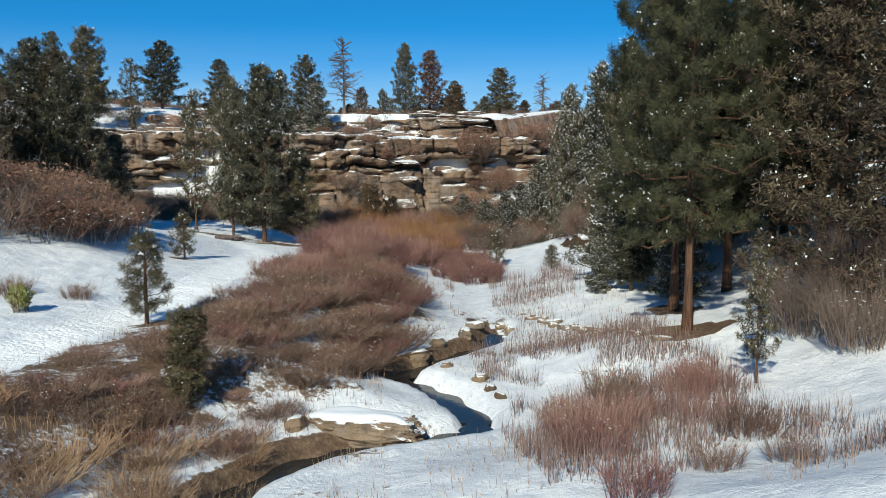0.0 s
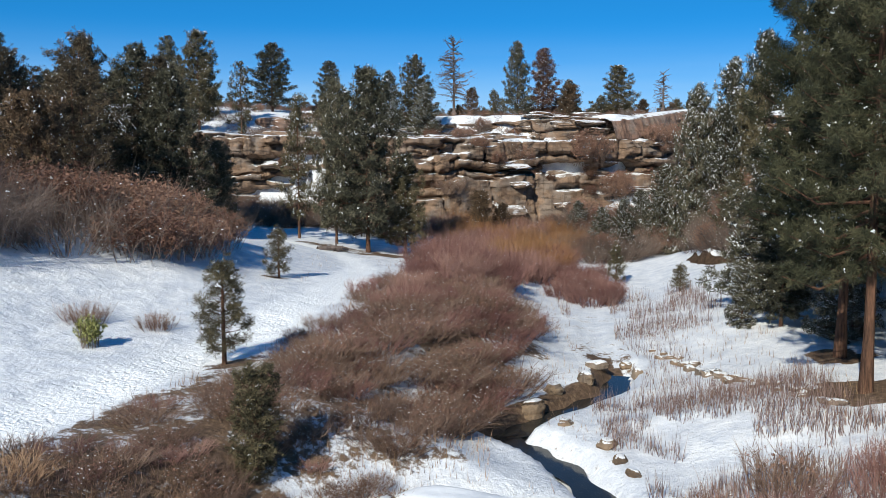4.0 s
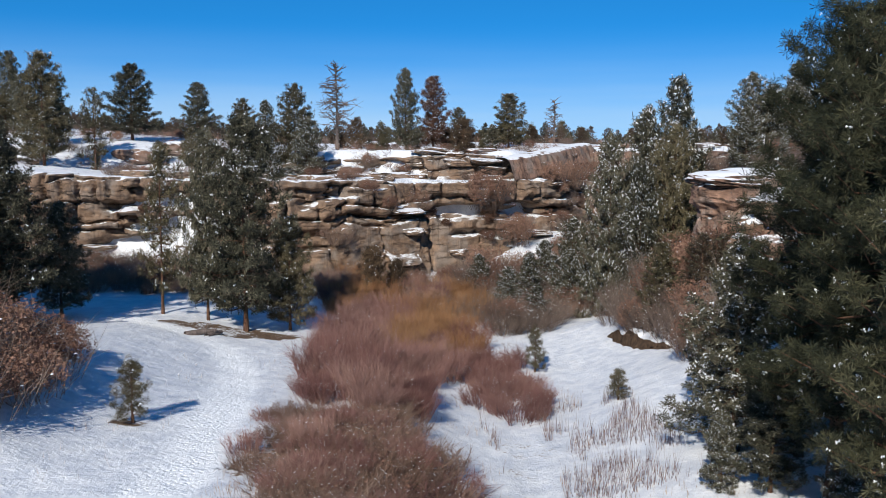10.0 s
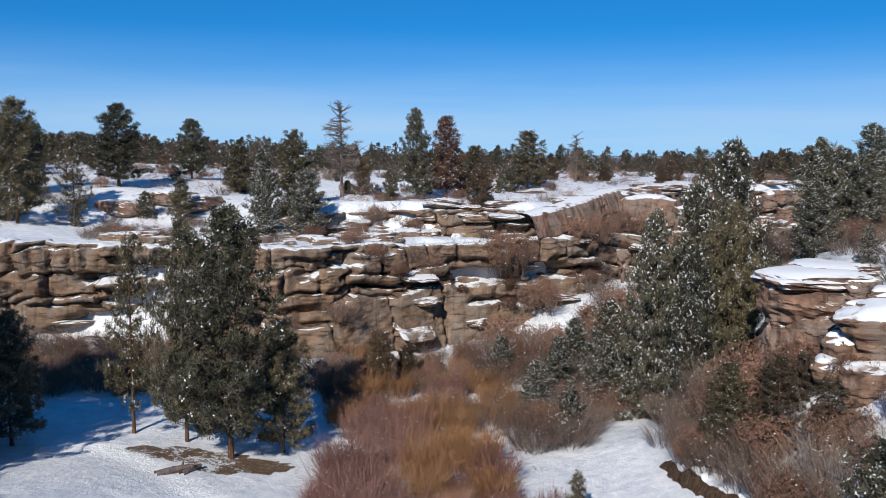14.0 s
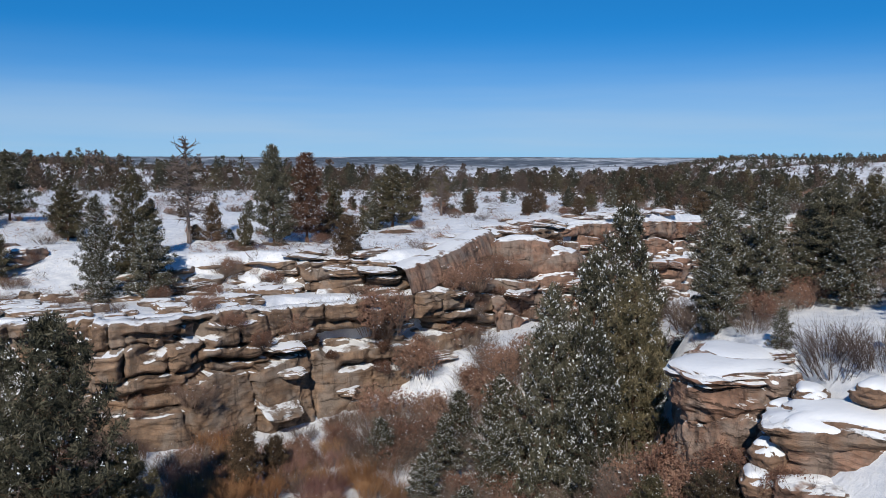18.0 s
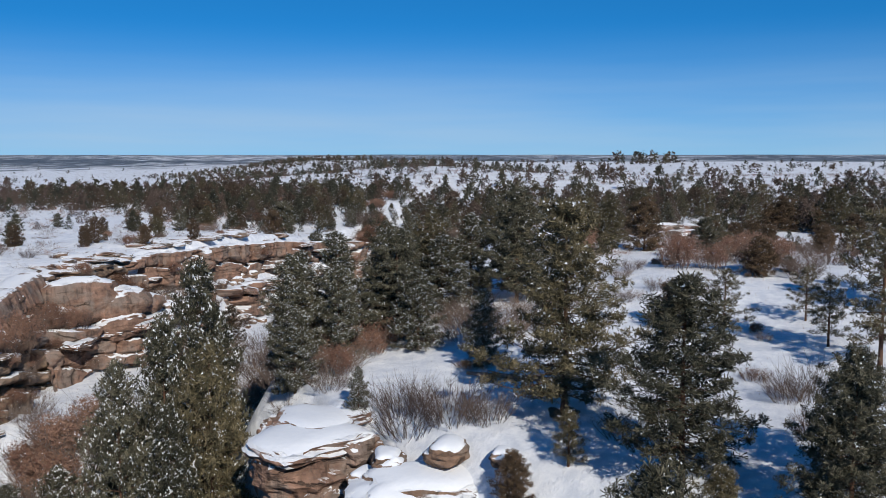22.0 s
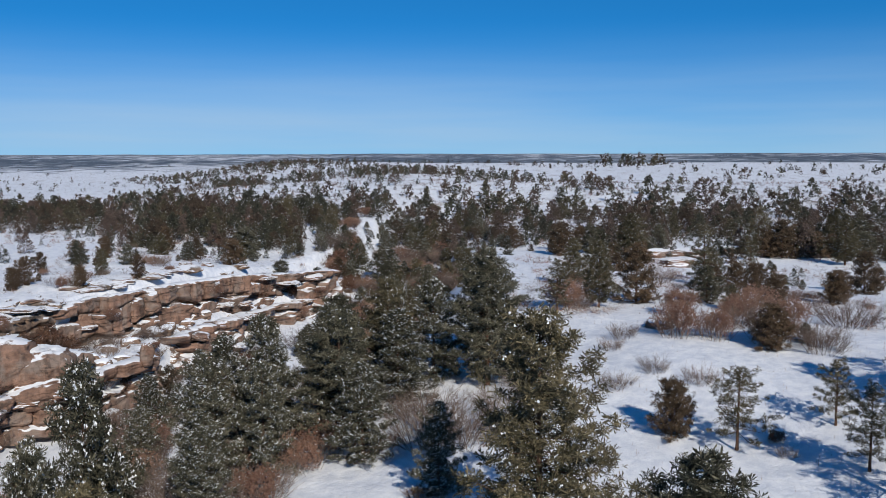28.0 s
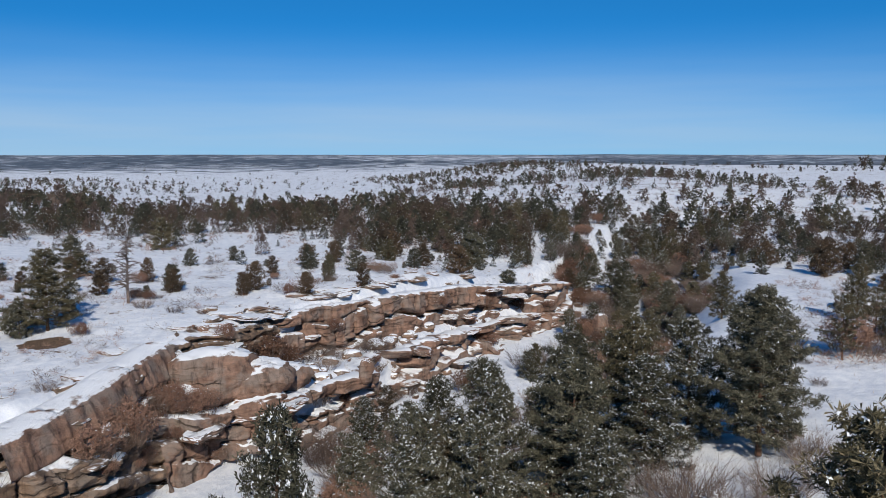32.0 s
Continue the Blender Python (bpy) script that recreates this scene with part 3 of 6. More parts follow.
# ---- cliffs ----
def build_cliff(name, line, foot, top, mat, seed, label, lean=0.3, deep=1.6, thick=(0.7, 2.6), step=0.2, rise=0.115, tip=0.5, massive=-9.0, thins=0.38):
    """A broken face of sandstone beds along a line, seen from the line's right. The beds wander, pinch and step back."""
    rng = np.random.default_rng(seed)
    line = np.array(line, float)
    seg = np.hypot(*np.diff(line, axis=0).T)
    s_at = np.concatenate([[0], np.cumsum(seg)])
    s = np.arange(0, s_at[-1], step)
    px, py = np.interp(s, s_at, line[:, 0]), np.interp(s, s_at, line[:, 1])
    for _ in range(30):
        px[1:-1] = (px[:-2] + 2 * px[1:-1] + px[2:]) / 4
        py[1:-1] = (py[:-2] + 2 * py[1:-1] + py[2:]) / 4
    tx, ty = np.gradient(px), np.gradient(py)
    ln = np.hypot(tx, ty)
    ox, oy = ty / ln, -tx / ln
    zf, zt = np.interp(s, s_at, foot), np.interp(s, s_at, top)
    zt = zt + 0.7 * (fbm(s / 6.0, s * 0 + 4, seed + 2, 3) - 0.5)
    m = int((zt - zf).max() / rise)
    u = np.linspace(0, 1, m)[:, None]
    z = zf + (zt - zf) * u
    ss = np.broadcast_to(s, z.shape)
    fault = vnoise(np.floor((ss + 2.5 * (fbm(z / 3, ss / 9, seed + 31, 2) - 0.5)) / 6.5) * 7.7, 0 * ss, seed + 9) - 0.5
    warp = z + 2.3 * fault + 0.8 * np.sin(ss / 9.0 + seed) + 2.8 * (fbm(ss / 7.0, z * 0.12, seed + 3, 3) - 0.5) + 0.5 * (fbm(ss / 2.0, z * 0.3, seed + 4, 2) - 0.5)
    kind = rng.random(60)
    cuts = np.cumsum(np.where(kind < thins, rng.uniform(0.18, 0.5, 60), rng.uniform(*thick, 60))) - 6
    cuts = np.concatenate([[-20.0], cuts[cuts > massive]])
    bed = np.clip(np.searchsorted(cuts, warp), 1, len(cuts) - 1)
    lo, hi = cuts[bed - 1], cuts[bed]
    wall = bed == 1
    lo = np.where(wall, np.minimum(zf, lo + 30), lo)
    thin = (hi - lo) < 0.52
    inside = np.clip(warp - lo, 0, None)
    above = np.clip(hi - warp, 0, None)
    push, width, shift = rng.uniform(-0.45, 0.6, 70)[bed], rng.uniform(1.3, 6.5, 70)[bed], rng.uniform(0, 9, 70)[bed]
    width = np.where(wall, 6.0, width)
    skew = ss + 0.5 * (fbm(ss / 3.0, z * 0.5, seed + 14, 2) - 0.5) * 2.4
    block = np.floor(skew / width + shift)
    mid = skew / width + shift - block - 0.5
    crack = width / 2 - np.abs(mid) * width
    chip = vnoise(block * 3.7, bed * 5.3, seed) - 0.5
    tilt = vnoise(block * 2.9, bed * 7.1, seed + 41) - 0.5
    hollow = fbm(ss / 8.0, z / 2.6, seed + 6, 3)
    ledge = lean * (zt - np.clip(lo, zf, zt))
    out = ledge + push + chip * 2.0 * np.where(thin, 0.4, 1.0) + tilt * mid * np.minimum(width, 4) * 0.5 + (fbm(ss / 13.0, z * 0.05, seed + 5, 3) - 0.5) * deep * 2.2
    out = out - np.where(thin, 1.0, 0.0) - 2.2 * sstep(0.60, 0.68, hollow) * sstep(0.0, 0.2, u)
    out = out - np.where(thin, 0.0, 0.26) * np.exp(-((above / 0.16) ** 2)) - (0.45 + 0.8 * np.abs(push)) * np.exp(-((inside / 0.20) ** 2)) * ~wall
    out = out - np.where(wall, 0.7, 1.1) * np.exp(-((crack / 0.15) ** 2)) * (chip > -0.22) * ~thin
    fine = fbm(ss * 1.6, z * 2.2, seed + 7, 4)
    out = out + (fine - 0.5) * 0.5 + (fbm(ss * 0.35, z * 0.35, seed + 17, 3) - 0.5) * 0.9 + 0.28 * (fbm(ss * 0.5, z * 2.6, seed + 37, 3) - 0.5) * np.where(wall, 0.5, 1.0)
    lx, ly = tx / ln, ty / ln
    slip = 0.35 * (fbm(ss * 0.7, z * 1.4, seed + 27, 3) - 0.5)
    v = np.stack([px + ox * out + lx * slip, py + oy * out + ly * slip, z + 0.3 * (fbm(ss, z * 2, seed + 8, 2) - 0.5)], -1)
    back = np.stack([ox, oy, 0 * ox], -1)
    end = v[-1] - back * (np.maximum(out[-1], 0) + 1.6)[:, None] + np.array([0, 0, 0.1]) + tip * 0.3 * np.stack([0 * s, 0 * s, fbm(s / 2.5, s * 0 + 1, seed, 3) - 0.3], -1)
    v = np.concatenate([v, [(v[-1] + end) / 2 + np.array([0, 0, 0.12])], [end], [end - back * 1.6 - np.array([0, 0, 1.3])]])
    m, n = v.shape[:2]
    i = (np.arange(m - 1)[:, None] * n + np.arange(n - 1)).ravel()
    me = mesh(name, v.reshape(-1, 3), np.stack([i, i + 1, i + n + 1, i + n], -1), mat, True)
    ob = tagged(new(name, me), label, "cliff", kind="structure")
    return ob, v


def rock_mesh(seed, mat, n=9, box=0.62, layers=0.05):
    """A weathered block: a rounded box with uneven faces and worn bedding."""
    rng = np.random.default_rng(seed)
    bm = bmesh.new()
    bmesh.ops.create_cube(bm, size=2.0)
    bmesh.ops.subdivide_edges(bm, edges=bm.edges[:], cuts=n, use_grid_fill=True)
    o = Vector(rng.uniform(-50, 50, 3))
    for vert in bm.verts:
        p = vert.co.copy()
        r = (abs(p.x) ** 4 + abs(p.y) ** 4 + abs(p.z) ** 4) ** 0.25
        q = (p / r) * box + p.normalized() * (1 - box)
        d = noise.noise(q * 0.9 + o) * 0.34 - abs(noise.noise(q * 2.1 + o)) * 0.22 + noise.noise(q * 6.0 + o) * 0.07
        g = layers * math.sin(q.z * 9 + 3 * noise.noise(q + o)) * (1 - abs(q.z))
        vert.co = Vector((q.x * (1 + d + g), q.y * (1 + d + g), q.z * (1 + 0.6 * d)))
    me = bpy.data.meshes.new("rock")
    bm.to_mesh(me)
    bm.free()
    me.materials.append(mat)
    for p in me.polygons:
        p.use_smooth = n > 6 and box < 0.5
    return me


SLABS = [rock_mesh(400 + i, M_CLIFF, 8, 0.92) for i in range(5)]
RED_SLABS = [rock_mesh(410 + i, M_RED, 9, 0.90) for i in range(5)]
ROUND = [rock_mesh(420 + i, M_STONE, 9, 0.40, 0.05) for i in range(4)]
RED_DOMES = [rock_mesh(440 + i, M_RED, 16, 0.22, 0.03) for i in range(4)]
RED_ROUND = [rock_mesh(430 + i, M_CAPPED, 13, 0.42, 0.06) for i in range(4)]


def stone(name, me, x, y, z, sx, sy, sz, turn=0.0, tilt=0.0, parent=None, label="", category="rock", group=""):
    ob = new(name, me)
    ob.matrix_world = Matrix.Translation((x, y, z)) @ Matrix.Rotation(turn, 4, "Z") @ Matrix.Rotation(tilt, 4, "X") @ Matrix.Diagonal((sx, sy, sz, 1))
    if parent:
        ob.parent = parent
    else:
        tagged(ob, label, category, group)
    return ob


def dress(cliff, v, pool, count, seed, low=0.1, high=1.0, big=1.0):
    """Loose slabs bedded in a face, as pieces of it."""
    rng = np.random.default_rng(seed)
    m, n = v.shape[:2]
    for _ in range(count):
        k, j = int((m - 4) * (low + (high - low) * rng.random())), int(rng.integers(3, n - 3))
        p, q = v[k, j], v[k, j + 2] - v[k, j - 2]
        a = math.atan2(q[1], q[0])
        w = rng.uniform(0.5, 2.2) * big
        stone("rock_slab", pool[int(rng.integers(len(pool)))], p[0], p[1], p[2], w, w * rng.uniform(0.5, 0.9), rng.uniform(0.16, 0.5) * big, a + rng.normal(0, 0.35), rng.normal(0.08, 0.16), cliff)


CLIFFS, FACES = {}, {}
for name, line, foot, top, mat, seed, label, lean, deep, count, pool in (
    ("cliff_west", [(-90, 91), (-60, 95), (-29, 96), (-14, 95.5), (-8, 95.6)], [7, 5.5, 2.5, 1.0, 0.6], [13.0, 12.2, 11.5, 11.2, 11.2], M_CLIFF, 4, "brown layered sandstone cliff with snow on its ledges", 0.10, 1.2, 14, SLABS),
    ("cliff_centre", [(-11, 95.6), (-6, 95.6), (-3, 97), (1, 98.8), (4, 101.2), (10, 102), (15, 103.8), (19, 107.2), (25, 113.4), (30, 117.5)], [0.4, 0.2, 0.2, 0.2, 0.5, 1.0, 1.5, 2.5, 3.0, 3.5], [11.2, 11.2, 11.1, 11.0, 10.8, 10.8, 11.0, 11.0, 10.8, 10.6], M_CLIFF, 8, "tan sandstone cliff of stacked ledges with snow between", 0.20, 1.8, 16, SLABS),
    ("cliff_upper", [(-12, 108), (0, 110.8), (8, 108.4), (13, 107.0), (17.5, 108.4), (21, 111.6), (25, 116.6), (29, 121.8), (33, 126), (38, 128), (42, 131.5)], [10.6, 10.4, 10.4, 9.8, 9.4, 9.0, 8.8, 8.6, 8.4, 9.0, 9.4], [12.4, 13.6, 13.8, 13.8, 13.4, 13.4, 14.2, 14.6, 15.0, 14.8, 14.4], M_CLIFF, 12, "upper tier of the sandstone rim with overhanging beds", 0.10, 1.2, 24, SLABS),
    ("cliff_rim", [(39, 129.5), (47, 134.5), (60, 139.5), (75, 147.5), (92, 152), (100, 158), (108, 170)], [9.2, 9.4, 9.2, 8.4, 7, 6, 6], [14.3, 14.6, 14.6, 13.8, 12.0, 11.0, 10.8], M_RED, 21, "reddish sandstone rim with snow-covered beds", 0.22, 1.6, 16, RED_SLABS),
    ("cliff_ravine", [(27, 114), (32, 116.4), (38, 117.6), (44, 120.6), (50, 124.5), (58, 131.5), (70, 140.5), (85, 147.5), (98, 153)], [3.5, 4, 4, 4, 4, 4, 3.5, 3.5, 3.5], [10.4, 10.2, 10.0, 9.9, 9.8, 9.7, 9.2, 8.4, 7.5], M_RED, 25, "reddish sandstone ledges stepping down into the ravine", 0.14, 2.0, 26, RED_SLABS),
):
    CLIFFS[name], verts = build_cliff(name, line, foot, top, mat, seed, label, lean, deep, (1.1, 3.4) if mat is M_RED else (0.6, 2.3), thins=0.28 if mat is M_RED else 0.36, massive={"cliff_centre": 5.4, "cliff_west": 5.0, "cliff_ravine": 6.0}.get(name, -9.0))
    FACES[name] = verts
    dress(CLIFFS[name], verts, pool, count, seed + 50)


def rock_spine():
    """A long smooth fluted bed that curls over the rim like a breaking wave."""
    line = np.array([(15.2, 105.6, 13.6), (17.7, 108.0, 13.9), (20.5, 110.8, 14.3), (24, 115.0, 14.9), (27, 119.0, 15.3), (29.2, 122.0, 15.6)])
    seg = np.concatenate([[0], np.cumsum(np.hypot(*np.diff(line[:, :2], axis=0).T))])
    s = np.arange(0, seg[-1], 0.14)
    c = np.stack([np.interp(s, seg, line[:, k]) for k in range(3)], 1)
    for _ in range(60):
        c[1:-1] = (c[:-2] + 2 * c[1:-1] + c[2:]) / 4
    d = np.gradient(c[:, :2], axis=0)
    d /= np.linalg.norm(d, axis=1, keepdims=True)
    o = np.stack([d[:, 1], -d[:, 0]], 1)
    prof = np.array([(-3.0, -0.5), (-1.6, 0.02), (-0.6, 0.06), (0.2, -0.06), (0.75, -0.35), (1.1, -0.85), (1.35, -1.5), (1.55, -2.1), (1.65, -2.5), (1.45, -2.75), (0.6, -2.85), (-0.6, -3.0)])
    t = np.linspace(0, len(prof) - 1, 44)
    pr = np.stack([np.interp(t, np.arange(len(prof)), prof[:, k]) for k in range(2)], 1)
    ss, tt = np.meshgrid(s, t, indexing="ij")
    flute = 0.26 * np.abs(vnoise(ss * 1.15, tt * 0.03, 71) - 0.5) * 2 + 0.12 * vnoise(ss * 3.1, tt * 0.08, 72) + 0.25 * (fbm(ss / 3, tt / 6, 73, 3) - 0.5)
    face = np.clip((tt - 3) / 2.0, 0, 1)
    big = 0.85 + 0.3 * fbm(ss / 5, 0 * ss, 74, 2)
    out = pr[None, :, 0] * big - flute * face
    up = pr[None, :, 1] * big - 0.10 * face * flute
    v = np.stack([c[:, None, 0] + o[:, None, 0] * out, c[:, None, 1] + o[:, None, 1] * out, c[:, None, 2] + up], -1)
    m, n = v.shape[:2]
    i = (np.arange(m - 1)[:, None] * n + np.arange(n - 1)).ravel()
    me = mesh("rock_spine", v.reshape(-1, 3), np.stack([i, i + n, i + n + 1, i + 1], -1), M_RED, True)
    tagged(new("rock_spine", me), "long fluted brown sandstone bed curling over the rim", "rock")


rock_spine()


def cap_mesh(me, thick, reach):
    """Rounded snow that lies on the upper faces of a stone."""
    pts = np.array([v.co for v in me.vertices])
    fs = [p.vertices[:] for p in me.polygons if p.normal.z > reach and p.center.z > 0.25]
    for _ in range(2):
        use = collections.Counter(k for f in fs for k in f)
        fs = [f for f in fs if any(use[k] >= 4 for k in f)]
    use = collections.Counter(k for f in fs for k in f)
    keep = {k: i for i, k in enumerate(use)}
    v = []
    for k in keep:
        full = use[k] >= 4
        q = pts[k] * np.array([1.0, 1.0, 1.0])
        v.append(q + (np.array([0, 0, thick]) if full else np.array([0, 0, -0.02])))
    near, rim = collections.defaultdict(list), collections.Counter()
    for f in fs:
        for a in range(4):
            p, q = keep[f[a]], keep[f[(a + 1) % 4]]
            near[p].append(q)
            near[q].append(p)
            rim[(min(p, q), max(p, q))] += 1
    edge = collections.defaultdict(list)
    for (p, q), c in rim.items():
        if c == 1:
            edge[p].append(q)
            edge[q].append(p)
    v = np.array(v)
    for _ in range(5):
        w = v.copy()
        for i in range(len(v)):
            w[i] = 0.4 * v[i] + 0.6 * np.mean(v[edge[i] if i in edge else near[i]], 0)
        v = w
    v[:, 2] += 0.02
    return mesh("snow_cap", v, [[keep[k] for k in f] for f in fs], M_SNOW, True)


CAPS = {}


def capped(ob, thick=0.16, reach=0.45):
    key = ob.data.name
    if key not in CAPS:
        CAPS[key] = cap_mesh(ob.data, thick, reach)
    part("snow_cap", CAPS[key], ob, "smooth thick white snow")
    return ob


L_BLUFF = "massive reddish sandstone bluff standing over the ravine"
for k, (x, y, z, a, b, c, turn, box, beds) in enumerate((
    (25.7, 67.6, 6.6, 3.1, 2.8, 4.0, -0.35, 0.52, 0.05), (26.2, 67.7, 10.4, 3.1, 2.6, 1.75, -0.30, 0.78, 0.05), (29.1, 66.7, 10.7, 1.75, 1.5, 1.05, 0.25, 0.80, 0.06),
    (29.6, 71.6, 7.2, 3.6, 3.2, 5.4, 0.35, 0.84, 0.06), (28.6, 67.4, 7.4, 2.2, 2.0, 2.6, 0.1, 0.55, 0.05),
)):
    stone("bluff_block", rock_mesh(450 + k, M_RED, 24, box, beds), x, y, z, a, b, c, turn, 0.0, None, L_BLUFF, "rock", "blocks of the bluff")

# boulders of the bluff, the domes of the rim, and slabs by the creek
L_CAP = "rounded reddish boulder under a thick cap of snow"
for x, y, z, a, b, c, turn, tilt in (
    (29.7, 60.3, 12.5, 1.30, 1.10, 0.62, 0.3, 0.0), (28.0, 60.6, 10.8, 3.7, 2.3, 1.0, -0.62, 0.06), (25.2, 62.0, 9.2, 1.3, 1.0, 0.8, 0.4, 0.0), (24.0, 61.4, 8.0, 1.1, 0.9, 0.7, 0.9, 0.1),
    (28.0, 62.9, 11.7, 1.2, 0.9, 0.6, 0.8, 0.0), (26.8, 63.4, 10.9, 1.0, 0.8, 0.5, 0.2, 0.1),
    (30.8, 57.4, 12.7, 0.8, 0.6, 0.45, 0.4, 0.0),
):
    capped(stone("boulder", RED_ROUND[int(x * 10) % 4], x, y, z, a, b, c, turn, tilt, None, L_CAP, "boulder", "boulders of the bluff"))
for x, y, z, a, b, c, turn, k in ((28.2, 60.2, 9.2, 3.9, 2.0, 1.5, -0.62, 1), (31.0, 57.6, 9.9, 1.7, 1.4, 1.3, -0.5, 2), (25.6, 59.4, 7.6, 2.0, 1.5, 1.2, -0.4, 3)):
    stone("ledge_block", RED_SLABS[k], x, y, z, a, b, c, turn, 0.05, None, "bare brown sandstone ledge under the capped boulders", "rock", "ledges of the bluff")
for x, y, z, a, b, c, turn, k in ((25.7, 67.4, 12.15, 3.1, 2.5, 0.5, 0.05, 0), (28.0, 65.9, 11.7, 1.4, 1.1, 0.75, 0.3, 3), (27.6, 69.2, 12.5, 2.6, 2.0, 0.4, 0.6, 2), (30.2, 68.4, 12.6, 1.6, 1.1, 0.3, 0.1, 4)):
    capped(stone("rock_slab", RED_SLABS[k], x, y, z, a, b, c, turn, 0.03, None, "thick flat sandstone cap block under deep snow", "rock", "cap blocks of the bluff"), 0.3)
for x, y, z, a, b, c, turn, k in ((33.2, 120.2, 12.5, 4.4, 2.9, 2.3, 0.1, 0), (36.8, 119.8, 11.8, 3.2, 2.7, 2.0, -0.1, 1), (30.6, 119.6, 10.6, 3.2, 2.2, 1.9, 0.5, 2), (40.6, 122.4, 11.0, 2.4, 2.0, 1.5, 0.5, 3), (36.0, 118.2, 9.6, 3.0, 1.6, 1.4, 0.1, 2)):
    stone("rock_dome", RED_DOMES[k], x, y, z, a, b, c, turn, 0.12, None, "smooth reddish sandstone dome on the rim, snow on top", "rock", "domes of the rim")
rng = np.random.default_rng(77)
for k in range(64):
    u = rng.random()
    x, y = 39 + 25 * u + rng.normal(0, 1.5), 122.5 + 13 * u * u + rng.uniform(0, 7)
    w = rng.uniform(0.4, 1.15)
    capped(stone("boulder", RED_ROUND[k % 4], x, y, ground_z(x, y) + 0.2 * w, w, w * 0.8, w * 0.6, rng.uniform(0, 6), 0.1, None, "reddish boulder with a cap of snow on the rock shelf", "boulder", "boulders on the rock shelf"))
stone("standing_rock", RED_SLABS[1], 48.6, 122.4, 10.4, 0.7, 0.5, 1.3, 0.3, 0.1, None, "reddish pointed standing rock on the shelf edge", "rock")
stone("standing_rock", RED_SLABS[2], 94.5, 143.0, 6.2, 1.2, 1.0, 2.6, 0.3, -0.12, None, "pale upright rock fin at the ravine mouth", "rock")
for k in range(70):
    u = rng.random()
    x = -12 + 104 * u
    y = float(np.interp(x, [-8, 8, 19, 30, 42, 60, 75, 92], [111, 110.5, 112, 124.5, 134, 142.5, 150.5, 156])) + abs(rng.normal(0, 3.0))
    w = rng.uniform(0.6, 2.6)
    stone("rock_slab", (SLABS + RED_SLABS)[k % 10], x, y, ground_z(x, y) + 0.05, w, w * rng.uniform(0.5, 0.9), rng.uniform(0.2, 0.45), rng.uniform(0, 3), rng.normal(0, 0.08), None, "flat sandstone slab lying on the snowy mesa", "rock", "slabs on the mesa")
for k in range(80):
    x, y = rng.uniform(-30, 14), rng.uniform(98, 111)
    if float(along(RIM, np.array([x]), np.array([y]))[0][0]) < 1:
        continue
    w = rng.uniform(0.6, 2.0)
    stone("rock_slab", SLABS[k % 5], x, y, ground_z(x, y) + 0.1, w, w * 0.7, rng.uniform(0.25, 0.6), rng.uniform(-0.4, 0.8), rng.normal(0, 0.1), None, "flat sandstone slab lying on the snowy terrace", "rock", "slabs on the terrace")
capped(stone("boulder", rock_mesh(470, M_STONE, 16, 0.86, 0.03), 0.45, 17.55, 0.42, 1.75, 0.75, 0.62, -0.16, 0.0, None, "large tan sandstone block in the creek bank, snow on top", "boulder", "boulders by the creek"), 0.10, 0.6)
for x, y, w, h in ((2.5, 26.9, 0.55, 0.40), (3.3, 28.5, 0.35, 0.25), (4.7, 30.2, 0.45, 0.3), (5.4, 32.6, 0.5, 0.22), (6.8, 34.0, 0.35, 0.2), (6.9, 31.6, 0.3, 0.25), (4.7, 21.2, 0.28, 0.16), (4.5, 22.4, 0.34, 0.2), (4.9, 20.1, 0.22, 0.14), (3.4, 24.4, 0.25, 0.15), (-1.6, 17.2, 0.4, 0.3)):
    stone("boulder", ROUND[int(x * 7) % 4], x, y, ground_z(x, y) + 0.25 * h, w, w * 0.75, h, x * 3, 0.1, None, "rounded tan boulder beside the creek", "boulder", "boulders by the creek")
for k in range(26):
    u = k / 25
    x, y = 8.2 + 3.0 * u + 0.25 * math.sin(k * 2.1), 35.2 - 12.2 * u + 0.3 * math.cos(k * 1.7)
    w = 0.12 + 0.14 * abs(math.sin(k * 3.3))
    stone("boulder", ROUND[k % 4], x, y, ground_z(x, y) + 0.02, w * 1.4, w, w * 0.7, k, 0.1, None, "small brown stone showing through the snow", "stone", "stones along the meadow gully")
for x, y in ((138, 118), (133, 120), (143, 115), (150, 112), (128, 108), (90, 97), (71.7, 74.8), (70.2, 74.2), (-29, 118), (-21, 120), (-24, 121.5)):
    w = 0.9 if x == 71.7 or x == 70.2 else 2.2
    stone("rock_slab", RED_SLABS[int(x) % 5], x, y, ground_z(x, y) + 0.15, w * 1.3, w, 0.4 if w < 1 else 1.0, x, 0.05, None, "flat snow-capped sandstone outcrop on the plateau", "rock", "outcrops")


